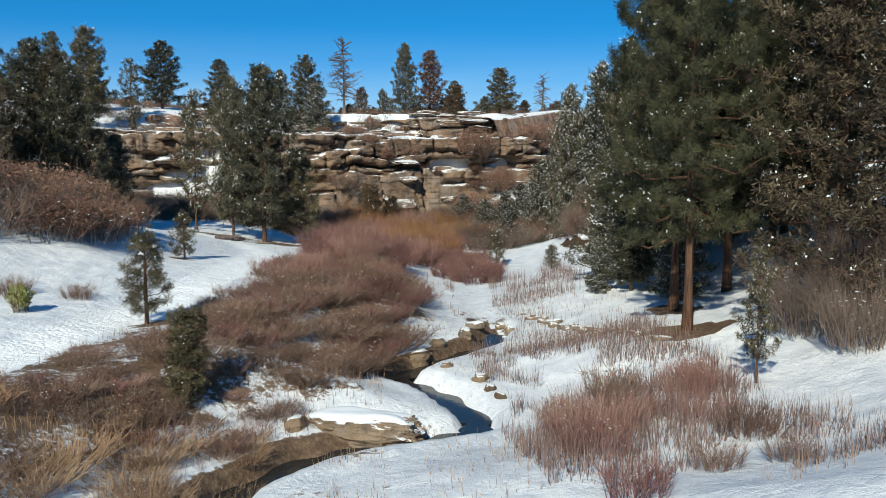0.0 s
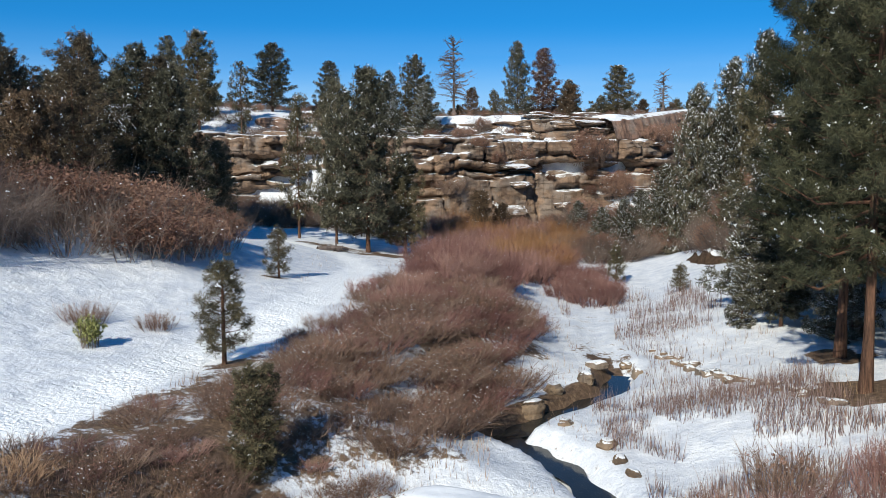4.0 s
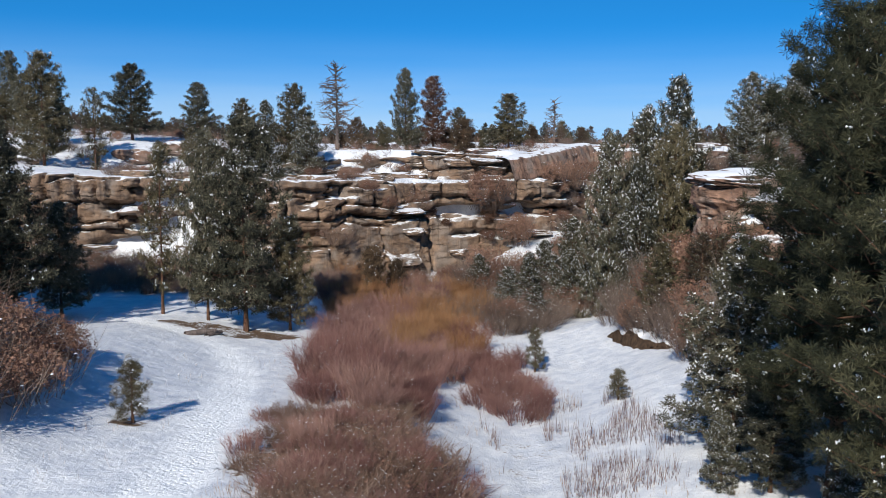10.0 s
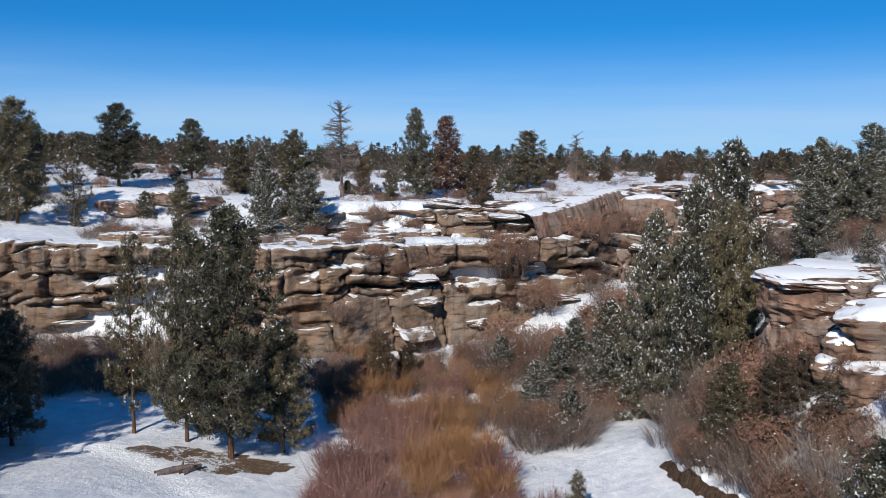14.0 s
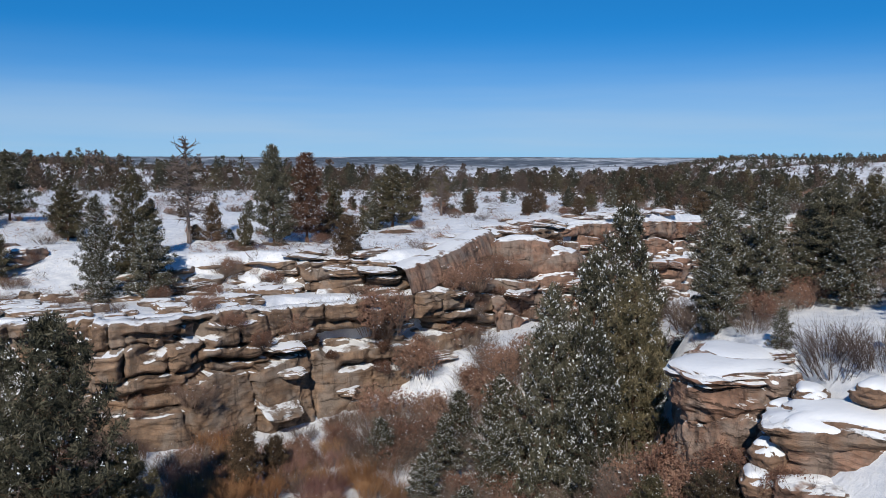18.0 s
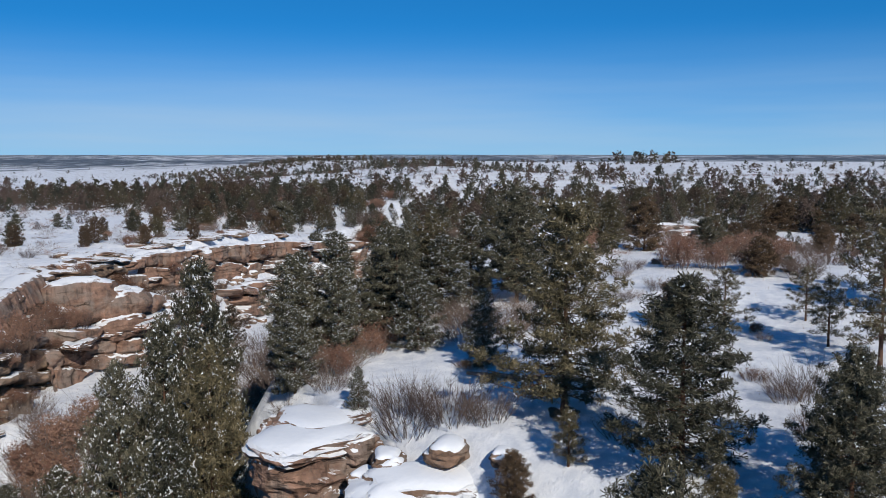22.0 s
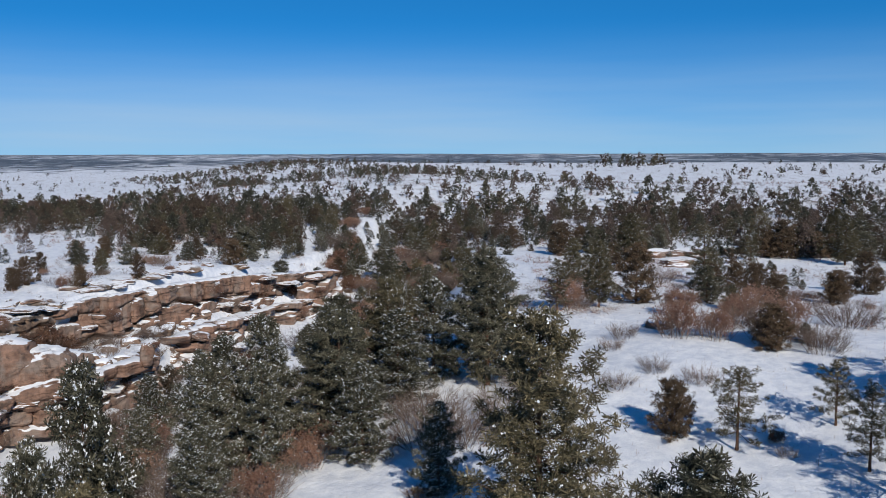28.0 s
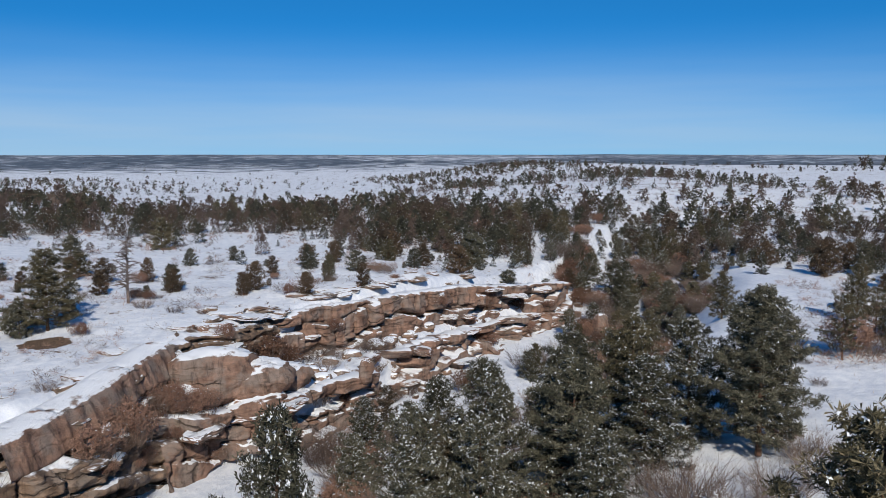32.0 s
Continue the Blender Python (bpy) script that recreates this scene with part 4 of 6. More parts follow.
# ---- trees ----
def pine_meshes(seed, h, w, base=0.10, dens=1.0, needle=M_PINE, wood=M_BARK, snow=0.3, shape=0.62, size=0.30, gaps=0.1, limbs=None, spikes=8, fat=0.16, lift=-0.04, flake=0.55, ragged=0.0):
    """Trunk, crown and snow of one conifer: limbs that turn up at their ends, each set with round brushes of needles."""
    rng = np.random.default_rng(seed)
    trunk, crown, white = Soup(), Soup(), Soup()
    r0 = 0.0115 * h + min(0.05, 0.012 * h)
    zs = np.linspace(-0.3, h * 0.98, 9)
    bend = np.cumsum(rng.normal(0, 0.010 * h / 8, (9, 2)), 0)
    bend -= bend[0]
    spine = np.column_stack([bend, zs])
    tube(trunk, spine, np.interp(zs, [-0.3, 0.3, h], [r0 * 1.45, r0, 0.03]), 8)
    n = int(limbs or 28 + 6.2 * h)
    pts, laden = [], []
    lob = rng.uniform(0, 6.28, 3)
    up = np.array([0, 0, 1.0])
    for k in range(n):
        u = (k + rng.uniform(0, 1)) / n
        z = h * (base + (0.985 - base) * u)
        a = k * 2.39996 + rng.normal(0, 0.3)
        prof = (0.70 + 0.30 * min(1.0, u / 0.20)) * (1 - u**1.3) ** (shape + 0.2)
        lobe = 0.94 + 0.12 * math.sin(2 * a + lob[0] + 3 * u) + 0.09 * math.sin(3 * a + lob[1] - 8 * u)
        ln = w / 2 * prof * lobe * rng.uniform(0.74 - ragged, 1.06 + 0.5 * ragged) + 0.02 * h
        if gaps and rng.random() < gaps:
            ln *= 0.5
        c = np.array([np.interp(z, zs, spine[:, 0]), np.interp(z, zs, spine[:, 1]), z])
        out, side = np.array([math.cos(a), math.sin(a), 0]), np.array([-math.sin(a), math.cos(a), 0])
        end = c + out * ln + up * ln * (lift + 0.78 * u + rng.normal(0, 0.08))
        midp = c + 0.58 * (end - c) - up * 0.13 * ln
        rb = max(0.016, r0 * 0.28 * (1 - u))
        tube(trunk, [c, midp, end], [rb, rb * 0.6, rb * 0.2], 4)
        k2 = max(2, int((1.6 + 3.1 * ln * 0.30 / size) * dens))
        q = rng.uniform(0.14, 1.0, k2) ** 0.8
        q[0] = 1.0
        q = q[:, None]
        hub = (1 - q) ** 2 * c + 2 * q * (1 - q) * midp + q**2 * end
        hub = hub + side * rng.uniform(-1, 1, (k2, 1)) * (0.10 + 0.40 * ln * (1.12 - q)) + up * rng.uniform(-0.4, 1.0, (k2, 1)) * (0.07 + 0.07 * ln)
        tuft = np.repeat(hub, 3, 0)
        pts.append(tuft + rng.normal(0, 0.42 * size, tuft.shape) * np.array([1, 1, 0.8]))
        laden.append(hub[rng.random(k2) < snow])
    top = spine[-1] + rng.normal(0, 0.12, (8, 3)) * np.array([1, 1, 2.0])
    pts = np.concatenate(pts + [top])
    tufts(crown, pts, size * rng.uniform(0.6, 1.25, len(pts)), rng, spikes, 0.75, fat)
    load = np.concatenate(laden)
    if len(load):
        load = np.repeat(load, rng.integers(1, 4, len(load)), 0)
        load = load + rng.normal(0, 0.45 * size, load.shape) + up * 0.42 * size
        tufts(white, load, size * flake * rng.uniform(0.35, 1.15, len(load)), rng, 5, 0.6, 0.36)
    out = [trunk.mesh("trunk", wood), crown.mesh("crown", needle)]
    out.append(white.mesh("snow", M_SNOW) if white.n else None)
    return out


def place(name, meshes, x, y, label, category, group="", size=1.0, turn=0.0, names=("trunk", "crown", "snow"), sink=0.0, z=None):
    zz = ground_z(x, y) - sink if z is None else z
    ob = new(name)
    ob.matrix_world = Matrix.Translation((x, y, zz)) @ Matrix.Rotation(turn, 4, "Z") @ Matrix.Diagonal((size, size, size, 1))
    tagged(ob, label, category, group)
    for nm, me in zip(names, meshes):
        if me:
            o = part(nm, me, ob)
            if nm != "trunk":
                o["kind"] = "stuff"
    return ob


def dead_tree_mesh(seed, h, w, twigs=5):
    rng = np.random.default_rng(seed)
    s = Soup()
    zs = np.linspace(-0.3, h, 9)
    bend = np.cumsum(rng.normal(0, 0.02 * h / 8, (9, 2)), 0)
    spine = np.column_stack([bend - bend[0], zs])
    r0 = 0.014 * h + 0.07
    tube(s, spine, np.interp(zs, [-0.3, 0.3, h], [r0 * 1.3, r0, 0.03]), 8)
    for k in range(int(13 * h)):
        u = 0.20 + 0.78 * (k + 3 * rng.random()) / (13 * h + 3)
        c = np.array([np.interp(u * h, zs, spine[:, i]) for i in range(3)])
        a = rng.uniform(0, 6.28)
        ln = w / 2 * min(1, 0.35 + 1.5 * u) * (1.06 - u) ** 0.45 * rng.uniform(0.25, 1.2)
        end = c + np.array([math.cos(a) * ln, math.sin(a) * ln, rng.normal(0.12, 0.32) * ln])
        tube(s, [c, (c + end) / 2 + np.array([0, 0, 0.06 * ln]), end], [0.06, 0.04, 0.016], 4)
        for _ in range(twigs):
            q = rng.uniform(0.3, 1.0)
            p = c + (end - c) * q
            d = (end - c) * rng.uniform(0.12, 0.35) + rng.normal(0, 0.22, 3) * ln * 0.6
            spike(s, p, p + d, 0.035)
    return s


# ---- shrubs ----
def spike(soup, a, b, r):
    """A pointed twig."""
    d = np.asarray(b) - a
    s = np.cross(d, (0.31, 0.87, 0.38))
    s /= np.linalg.norm(s) + 1e-9
    t = np.cross(d, s)
    t /= np.linalg.norm(t) + 1e-9
    soup.add([a + s * r, a - 0.5 * s * r + 0.87 * t * r, a - 0.5 * s * r - 0.87 * t * r, b], [(0, 1, 3), (1, 2, 3), (2, 0, 3)])


def stems(soup, rng, n, h, spread, foot, thick=0.014, forks=3, curl=0.15):
    for _ in range(n):
        a, r = rng.uniform(0, 6.28), foot * math.sqrt(rng.random())
        p = np.array([math.cos(a) * r, math.sin(a) * r, -0.1])
        ang = a + rng.normal(0, 0.6)
        lean = spread * (r / max(foot, 0.01)) * rng.uniform(0.4, 1.2) + abs(rng.normal(0, 0.12))
        hh = h * rng.uniform(0.55, 1.0)
        d = np.array([math.cos(ang) * lean, math.sin(ang) * lean, 1.0]) * hh
        mid = p + d * 0.5 + rng.normal(0, curl, 3) * hh * 0.3
        tip = p + d
        tube(soup, [p, mid], [thick, thick * 0.75], 3)
        spike(soup, mid, tip, thick * 0.75)
        for _ in range(forks):
            q = rng.uniform(0.3, 0.85)
            b = p + (mid - p) * q * 2 if q < 0.5 else mid + (tip - mid) * (q * 2 - 1)
            e = b + (d * rng.uniform(0.2, 0.45) + rng.normal(0, 0.22, 3) * hh)
            spike(soup, b, e, thick * 0.65)


def shrub_meshes(seed, h, w, mat, n=70, thick=0.016, forks=3, leaves=None, leaf_n=0, snow=0, leaf_size=0.16, spread=0.16):
    rng = np.random.default_rng(seed)
    s = Soup()
    stems(s, rng, n, h, spread + spread * w / h, w * 0.40, thick, forks)
    out = [s.mesh("stem_clump", mat)]
    if leaves:
        f = Soup()
        g = rng.normal(0, 1, (leaf_n, 3))
        g /= np.linalg.norm(g, axis=1, keepdims=True)
        g *= rng.uniform(0.55, 1.05, (leaf_n, 1)) * (0.85 + 0.3 * np.sin(3 * np.arctan2(g[:, 1], g[:, 0]) + seed))[:, None]
        c = np.column_stack([g[:, 0] * w / 2, g[:, 1] * w / 2, h * 0.55 + g[:, 2] * h * 0.45])
        c = c[c[:, 2] > 0.08 * h]
        tufts(f, c, leaf_size * rng.uniform(0.6, 1.3, len(c)), rng, 5, 1.0, 0.4)
        out.append(f.mesh("foliage", leaves))
    else:
        out.append(None)
    if snow:
        f = Soup()
        c = np.column_stack([rng.normal(0, w * 0.22, snow), rng.normal(0, w * 0.22, snow), rng.uniform(0.15, 0.85, snow) * h])
        lumps(f, c, rng.uniform(0.012, 0.03, snow) * h, rng)
        out.append(f.mesh("snow", M_SNOW))
    return out


SHRUB_PARTS = ("stem_clump", "foliage", "snow")
PINES = [pine_meshes(100 + i, 12.0, 9.0 + 0.7 * (i % 3), 0.07 + 0.05 * (i % 2), 1.8, M_PINE, snow=0.15, shape=0.50 + 0.10 * (i % 3), size=0.34, flake=0.38, gaps=0.16, ragged=0.12, spikes=12, fat=0.095) for i in range(4)]
FLECKED = [pine_meshes(110 + i, 12.0, 9.2, 0.03, 1.7, M_PINE, snow=0.75, shape=0.58, size=0.33, flake=0.42, gaps=0.14, ragged=0.10, spikes=12, fat=0.095) for i in range(3)]
OLIVES = [pine_meshes(120 + i, 12.0, 9.0, 0.10, 1.7, M_PINE_OLIVE, snow=0.28, shape=0.50, size=0.33, flake=0.38, gaps=0.16, ragged=0.12, spikes=12, fat=0.095) for i in range(2)]
BROWNS = [pine_meshes(126 + i, 12.0, 9.0, 0.05, 1.6, M_PINE_BROWN, snow=0.16, shape=0.46, size=0.25, flake=0.36, spikes=11, fat=0.10, ragged=0.12) for i in range(2)]
SPARSE = [pine_meshes(130 + i, 8.0, 6.4, 0.22, 1.15, M_PINE_OLIVE, snow=0.4, shape=0.40, gaps=0.3, size=0.26, limbs=50, ragged=0.2, flake=0.42, spikes=12, fat=0.095) for i in range(3)]
YOUNG = [pine_meshes(140 + i, 3.2, 2.3, 0.12, 1.7, M_PINE_OLIVE, snow=0.12, shape=0.62, size=0.19, limbs=34, fat=0.045, spikes=20, lift=0.25, ragged=0.15) for i in range(2)]
JUNIPERS = [pine_meshes(150 + i, 4.0, 3.8, 0.0, 1.9, M_JUNIPER, snow=0.10, shape=0.36, size=0.20, limbs=76, lift=0.3, flake=0.45, spikes=10, fat=0.10) for i in range(2)]
UPRIGHT = [pine_meshes(156, 2.7, 1.5, 0.0, 1.6, M_PINE_OLIVE, snow=0.04, shape=0.22, size=0.12, limbs=80, lift=0.7, spikes=10, fat=0.10)]
BIG = [pine_meshes(160 + i, 17.0, 9.8, 0.23, 2.1, M_PINE_DARK_SHADED, snow=0.10, shape=0.42, size=0.29, limbs=130, gaps=0.22, fat=0.040, spikes=24, lift=-0.10, flake=0.34, ragged=0.1) for i in range(2)]
MEDIUM = [pine_meshes(190 + i, 10.0, 8.0, 0.02, 1.7, (M_PINE, M_PINE_OLIVE, M_PINE)[i], snow=(0.4, 0.25, 0.6)[i], shape=0.52, size=0.40, limbs=60, spikes=9, fat=0.13, flake=0.40) for i in range(3)]
RUSTY = pine_meshes(170, 10.0, 6.0, 0.12, 1.9, M_RUST, snow=0.4, shape=0.5, gaps=0.2, flake=0.42, spikes=12, fat=0.08)
SMALL = [pine_meshes(180 + i, 6.0, 5.4, 0.0, 1.7, (M_PINE, M_PINE_OLIVE, M_JUNIPER, M_PINE, M_JUNIPER)[i], snow=(0.35, 0.2, 0.08, 0.25, 0.15)[i], shape=0.44, size=0.32, limbs=48, spikes=9, fat=0.13, lift=0.1, flake=0.40) for i in range(5)]
OAKS = [shrub_meshes(200 + i, 2.6, 3.4, M_TWIG, 46, 0.016, 5, M_OAK, 2300, 30, 0.085) for i in range(3)]
RUSTY_OAKS = [shrub_meshes(206, 2.4, 3.2, M_TWIG, 50, 0.014, 3, M_RUST, 1500, 30, 0.12)]
TWIGGY = [shrub_meshes(210 + i, 2.2, 3.0, M_TWIG, 85, 0.014, 8, None, 0, 50, spread=0.32) for i in range(2)]
THICKETS = [shrub_meshes(214 + i, 4.2, 5.0, M_TWIG, 230, 0.017, 9, M_OAK, 160, 60, 0.12) for i in range(2)]
WILLOWS = [shrub_meshes(220 + i, 3.0, 3.0, M_WILLOW, 120, 0.022, 8, snow=14) for i in range(3)]
ORANGES = [shrub_meshes(230 + i, 3.2, 2.8, M_WILLOW_O, 120, 0.022, 8) for i in range(2)]
LOWBRUSH = [shrub_meshes(240 + i, 0.95, 1.9, M_BRUSH, 90, 0.011, 8, M_OAK, 90, 45, 0.05, spread=0.24) for i in range(2)]
REDBRUSH = [shrub_meshes(246 + i, 1.0, 1.8, M_WILLOW, 80, 0.011, 8, None, 0, 35, spread=0.22) for i in range(2)]
TANBRUSH = [shrub_meshes(250 + i, 0.6, 1.4, M_GRASS, 170, 0.009, 4, None, 0, 0, spread=0.3) for i in range(2)]
GREENBUSH = [shrub_meshes(254, 1.1, 1.0, M_TWIG, 14, 0.02, 3, M_SAGE, 420, 0, 0.10)]

L_PINE = "dark green ponderosa pine dusted with snow clumps"
L_FLECK = "grey-green conifer thickly flecked with clumps of snow"
L_OLIVE = "olive green ponderosa pine with a few snow clumps"
L_SPARSE = "thin open-crowned pine flecked with snow"
L_YOUNG = "young green pine standing alone in the snow"
L_JUN = "dense dark juniper bush with brownish tips"
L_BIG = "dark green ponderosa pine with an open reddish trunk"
L_OAK = "scrub oak with dry brown leaves and grey stems"
L_TWIG = "leafless grey-brown shrub with specks of snow"
KINDS = {"pine": (PINES, 12, L_PINE), "fleck": (FLECKED, 12, L_FLECK), "olive": (OLIVES, 12, L_OLIVE), "sparse": (SPARSE, 8, L_SPARSE), "young": (YOUNG, 3.2, L_YOUNG), "juniper": (JUNIPERS, 4, L_JUN), "brown": (BROWNS, 12, "brownish green conifer with flecks of snow"), "upright": (UPRIGHT, 2.7, "dense olive green upright juniper in the brush"), "big": (BIG, 17, L_BIG), "medium": (MEDIUM, 10, "bushy conifer flecked with snow in the ravine woods"), "small": (SMALL, 6, "small snow-dusted conifer on the snowy plateau")}
SHRUBS = {"thicket": (THICKETS, 4.2, "tall dense grey-brown leafless shrub"), "oak": (OAKS, 2.6, L_OAK), "rust": (RUSTY_OAKS, 2.4, "scrub oak with rusty red-brown leaves"), "twig": (TWIGGY, 2.2, L_TWIG), "willow": (WILLOWS, 3.0, "leafless red-stemmed willow shrub"), "orange": (ORANGES, 3.2, "leafless orange-stemmed willow shrub"), "low": (LOWBRUSH, 0.95, "low grey-brown brush on the creek bank"), "red": (REDBRUSH, 1.0, "low reddish leafless brush beside the creek"), "tan": (TANBRUSH, 0.6, "low tan tussock of dry grass"), "green": (GREENBUSH, 1.1, "small round yellow-green bush in the snow")}


def pine(kind, x, y, h, w=1.0, group="pines", z=None):
    pool, ref, label = KINDS[kind]
    k = int(abs(x * 7.3 + y * 3.1)) % len(pool)
    name = {"young": "young_pine", "juniper": "juniper", "upright": "juniper", "small": "small_conifer"}.get(kind, "pine_tree")
    ob = place(name, pool[k], x, y, label, {"juniper": "juniper", "upright": "juniper", "small": "conifer"}.get(kind, "pine tree"), group, h / ref, (x * 1.7 + y * 2.9) % 6.28, sink=0.08, z=z)
    if w != 1.0:
        ob.matrix_world = ob.matrix_world @ Matrix.Diagonal((w, w, 1, 1))
    return ob


def pine_to(kind, x, y, top, wide, group="pines"):
    """A pine whose top reaches a height above the valley floor and whose crown is so many metres wide."""
    h = top - ground_z(x, y)
    spread = {"pine": 0.79, "fleck": 0.77, "olive": 0.75, "sparse": 0.80, "brown": 0.75}[kind]
    return pine(kind, x, y, h, wide / (h * spread), group)


def shrub(kind, x, y, h, w=1.0, group="shrubs", z=None):
    pool, ref, label = SHRUBS[kind]
    k = int(abs(x * 5.3 + y * 9.1) * 3) % len(pool)
    ob = place({"willow": "willow_shrub", "orange": "willow_shrub", "oak": "scrub_oak", "rust": "scrub_oak", "twig": "bare_shrub", "thicket": "tall_shrub", "low": "low_brush", "red": "low_brush", "tan": "grass_tussock", "green": "green_bush"}[kind], pool[k], x, y, label, "shrub", group, h / ref, (x * 3.7 + y * 1.9) % 6.28, SHRUB_PARTS, 0.03, z)
    if w != 1.0:
        ob.matrix_world = ob.matrix_world @ Matrix.Diagonal((w, w, 1, 1))
    return ob


# on the north mesa
G = "pines on the north mesa"
for x, y, h, w, seed, tw, lab in ((-4.5, 123.6, 11.6, 6.2, 301, 9, "tall bare grey dead pine on the mesa"), (29.2, 143.4, 7.0, 4.8, 302, 3, "small bare dead pine with level branches")):
    snag = tagged(new("dead_tree"), lab, "dead tree", "dead trees")
    snag.location = (x, y, ground_z(x, y))
    part("trunk", dead_tree_mesh(seed, h, w, tw).mesh("trunk", M_DEADWOOD), snag)
for kind, x, y, top, wide in (("pine", 4.6, 123.4, 25.2, 5.6), ("pine", -31.9, 126.6, 25.7, 9.4), ("pine", -25.8, 139.9, 24.5, 7.0), ("sparse", -32.1, 110.9, 21.2, 5.0), ("olive", -37.2, 109.1, 25.2, 7.4), ("olive", -9.2, 112.5, 22.2, 6.4), ("fleck", -7.6, 107.6, 18.2, 6.4), ("olive", 20.5, 135.2, 23.0, 7.4), ("fleck", -12.6, 112, 20.2, 5.0), ("olive", -17.5, 128, 21.5, 5.0)):
    pine_to(kind, x, y, top, wide, G)
place("pine_tree", RUSTY, 8.4, 124.5, "dying rust-brown pine dusted with snow", "pine tree", G, 1.0, 0.4)
for kind, x, y, h, w in (
    ("olive", -22, 115, 5.0, 1.0),
    ("pine", -52, 138, 11.0, 0.8), ("pine", -48, 132, 8.0, 0.8), ("fleck", -11.5, 106, 5.0, 0.9),
    ("small", -2, 124, 4.0, 0.9), ("small", 1.2, 117, 3.6, 0.8), ("juniper", 11.0, 110.8, 4.2, 1.0), ("juniper", 10.8, 127, 3.0, 1.0), ("small", -18, 131, 5.0, 1.0), ("small", 14, 140, 2.6, 1.0),
    ("juniper", 48.5, 140, 2.8, 0.9), ("juniper", 42, 143.5, 2.6, 0.9), ("small", 35, 149, 2.8, 1.0), ("small", 27, 150, 2.8, 1.0), ("small", 57, 143, 3.0, 1.0), ("small", 18, 134.5, 3.4, 1.2), ("small", 62, 166, 3.2, 1.1), ("small", 72, 168, 3.4, 1.1),
    ("olive", 13, 136, 6.0, 0.9), ("small", 34, 160, 3.0, 1.0), ("small", 25, 163, 3.0, 1.0), ("small", 50, 158, 2.6, 1.0), ("pine", -40, 120, 9.0, 0.9), ("olive", -60, 125, 10, 0.9), ("pine", -70, 118, 11, 0.9),
):
    pine(kind, x, y, h, w, G)
# under the cliff and in the valley
G = "pines below the cliff"
for kind, x, y, h, w in (
    ("olive", -6.4, 70.8, 8.5, 0.75), ("juniper", -0.2, 84, 4.6, 0.8), ("juniper", 2.0, 86, 3.4, 0.8),
    ("pine", -23.4, 62, 12.5, 0.75), ("brown", -25.0, 64.5, 13.8, 0.80), ("pine", -27.8, 67, 15.0, 0.85), ("brown", -28.8, 59, 13.8, 0.9), ("pine", -32.5, 65, 12.5, 0.9), ("pine", -22, 68.5, 8.0, 0.9), ("brown", -37, 58, 12, 1.0), ("pine", -35, 72, 12, 0.9),
    ("fleck", 21.6, 82.5, 12.0, 0.75), ("fleck", 29.8, 85.4, 12.5, 0.75), ("fleck", 18.0, 83.5, 8.5, 0.85),
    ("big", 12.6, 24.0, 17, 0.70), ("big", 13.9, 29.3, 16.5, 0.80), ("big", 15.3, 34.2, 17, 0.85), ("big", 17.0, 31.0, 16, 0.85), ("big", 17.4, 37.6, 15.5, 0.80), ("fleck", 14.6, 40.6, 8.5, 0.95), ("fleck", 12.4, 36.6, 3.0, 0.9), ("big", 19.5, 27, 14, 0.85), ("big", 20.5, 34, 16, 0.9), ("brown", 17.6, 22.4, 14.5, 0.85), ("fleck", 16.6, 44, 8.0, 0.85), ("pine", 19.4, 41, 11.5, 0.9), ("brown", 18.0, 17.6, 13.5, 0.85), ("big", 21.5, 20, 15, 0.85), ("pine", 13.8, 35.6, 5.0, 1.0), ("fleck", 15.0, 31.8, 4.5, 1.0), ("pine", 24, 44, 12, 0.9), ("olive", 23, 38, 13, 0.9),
    ("fleck", 11.5, 80, 4.5, 1.1), ("fleck", 14.5, 86, 5.0, 1.0), ("fleck", 13.2, 76, 3.6, 1.2), ("fleck", 16.8, 90, 5.5, 1.0), ("fleck", 17.0, 80.5, 6.0, 0.9), ("fleck", 10.0, 88, 4.0, 1.0), ("young", -7.9, 25, 3.4, 1.0), ("young", -10.3, 42.2, 2.6, 1.0), ("young", 10.2, 61, 2.9, 0.8), ("sparse", 12.2, 16.9, 4.0, 0.6), ("upright", -4.7, 17.3, 2.7, 1.0), ("young", 12.6, 50.5, 1.7, 1.2), ("brown", -26.5, 53, 10.5, 0.8), ("brown", -31, 47, 11.5, 0.85), ("juniper", -24.5, 44, 6.5, 0.8), ("brown", -30, 52, 10.5, 0.9),
):
    pine(kind, x, y, h, w, "young pines" if kind == "young" else G)
for kind, x, y, top, wide in (("pine", -9.4, 69.2, 16.4, 8.6), ("pine", -12.4, 71.0, 15.6, 5.2), ("sparse", -15.8, 71.6, 14.1, 5.0), ("fleck", 26.6, 81.2, 20.5, 8.6), ("fleck", 23.0, 78.6, 17.8, 7.4), ("fleck", 19.8, 78.0, 15.5, 6.6), ("olive", 24.4, 75.4, 16.2, 6.8), ("brown", 21.5, 61.8, 8.8, 3.8), ("olive", 19.4, 63.6, 8.0, 3.6), ("brown", 23.3, 62.6, 8.7, 3.2), ("brown", 22.0, 57.6, 8.6, 3.6), ("fleck", 21.4, 74.6, 13.4, 5.6)):
    pine_to(kind, x, y, top, wide, G)
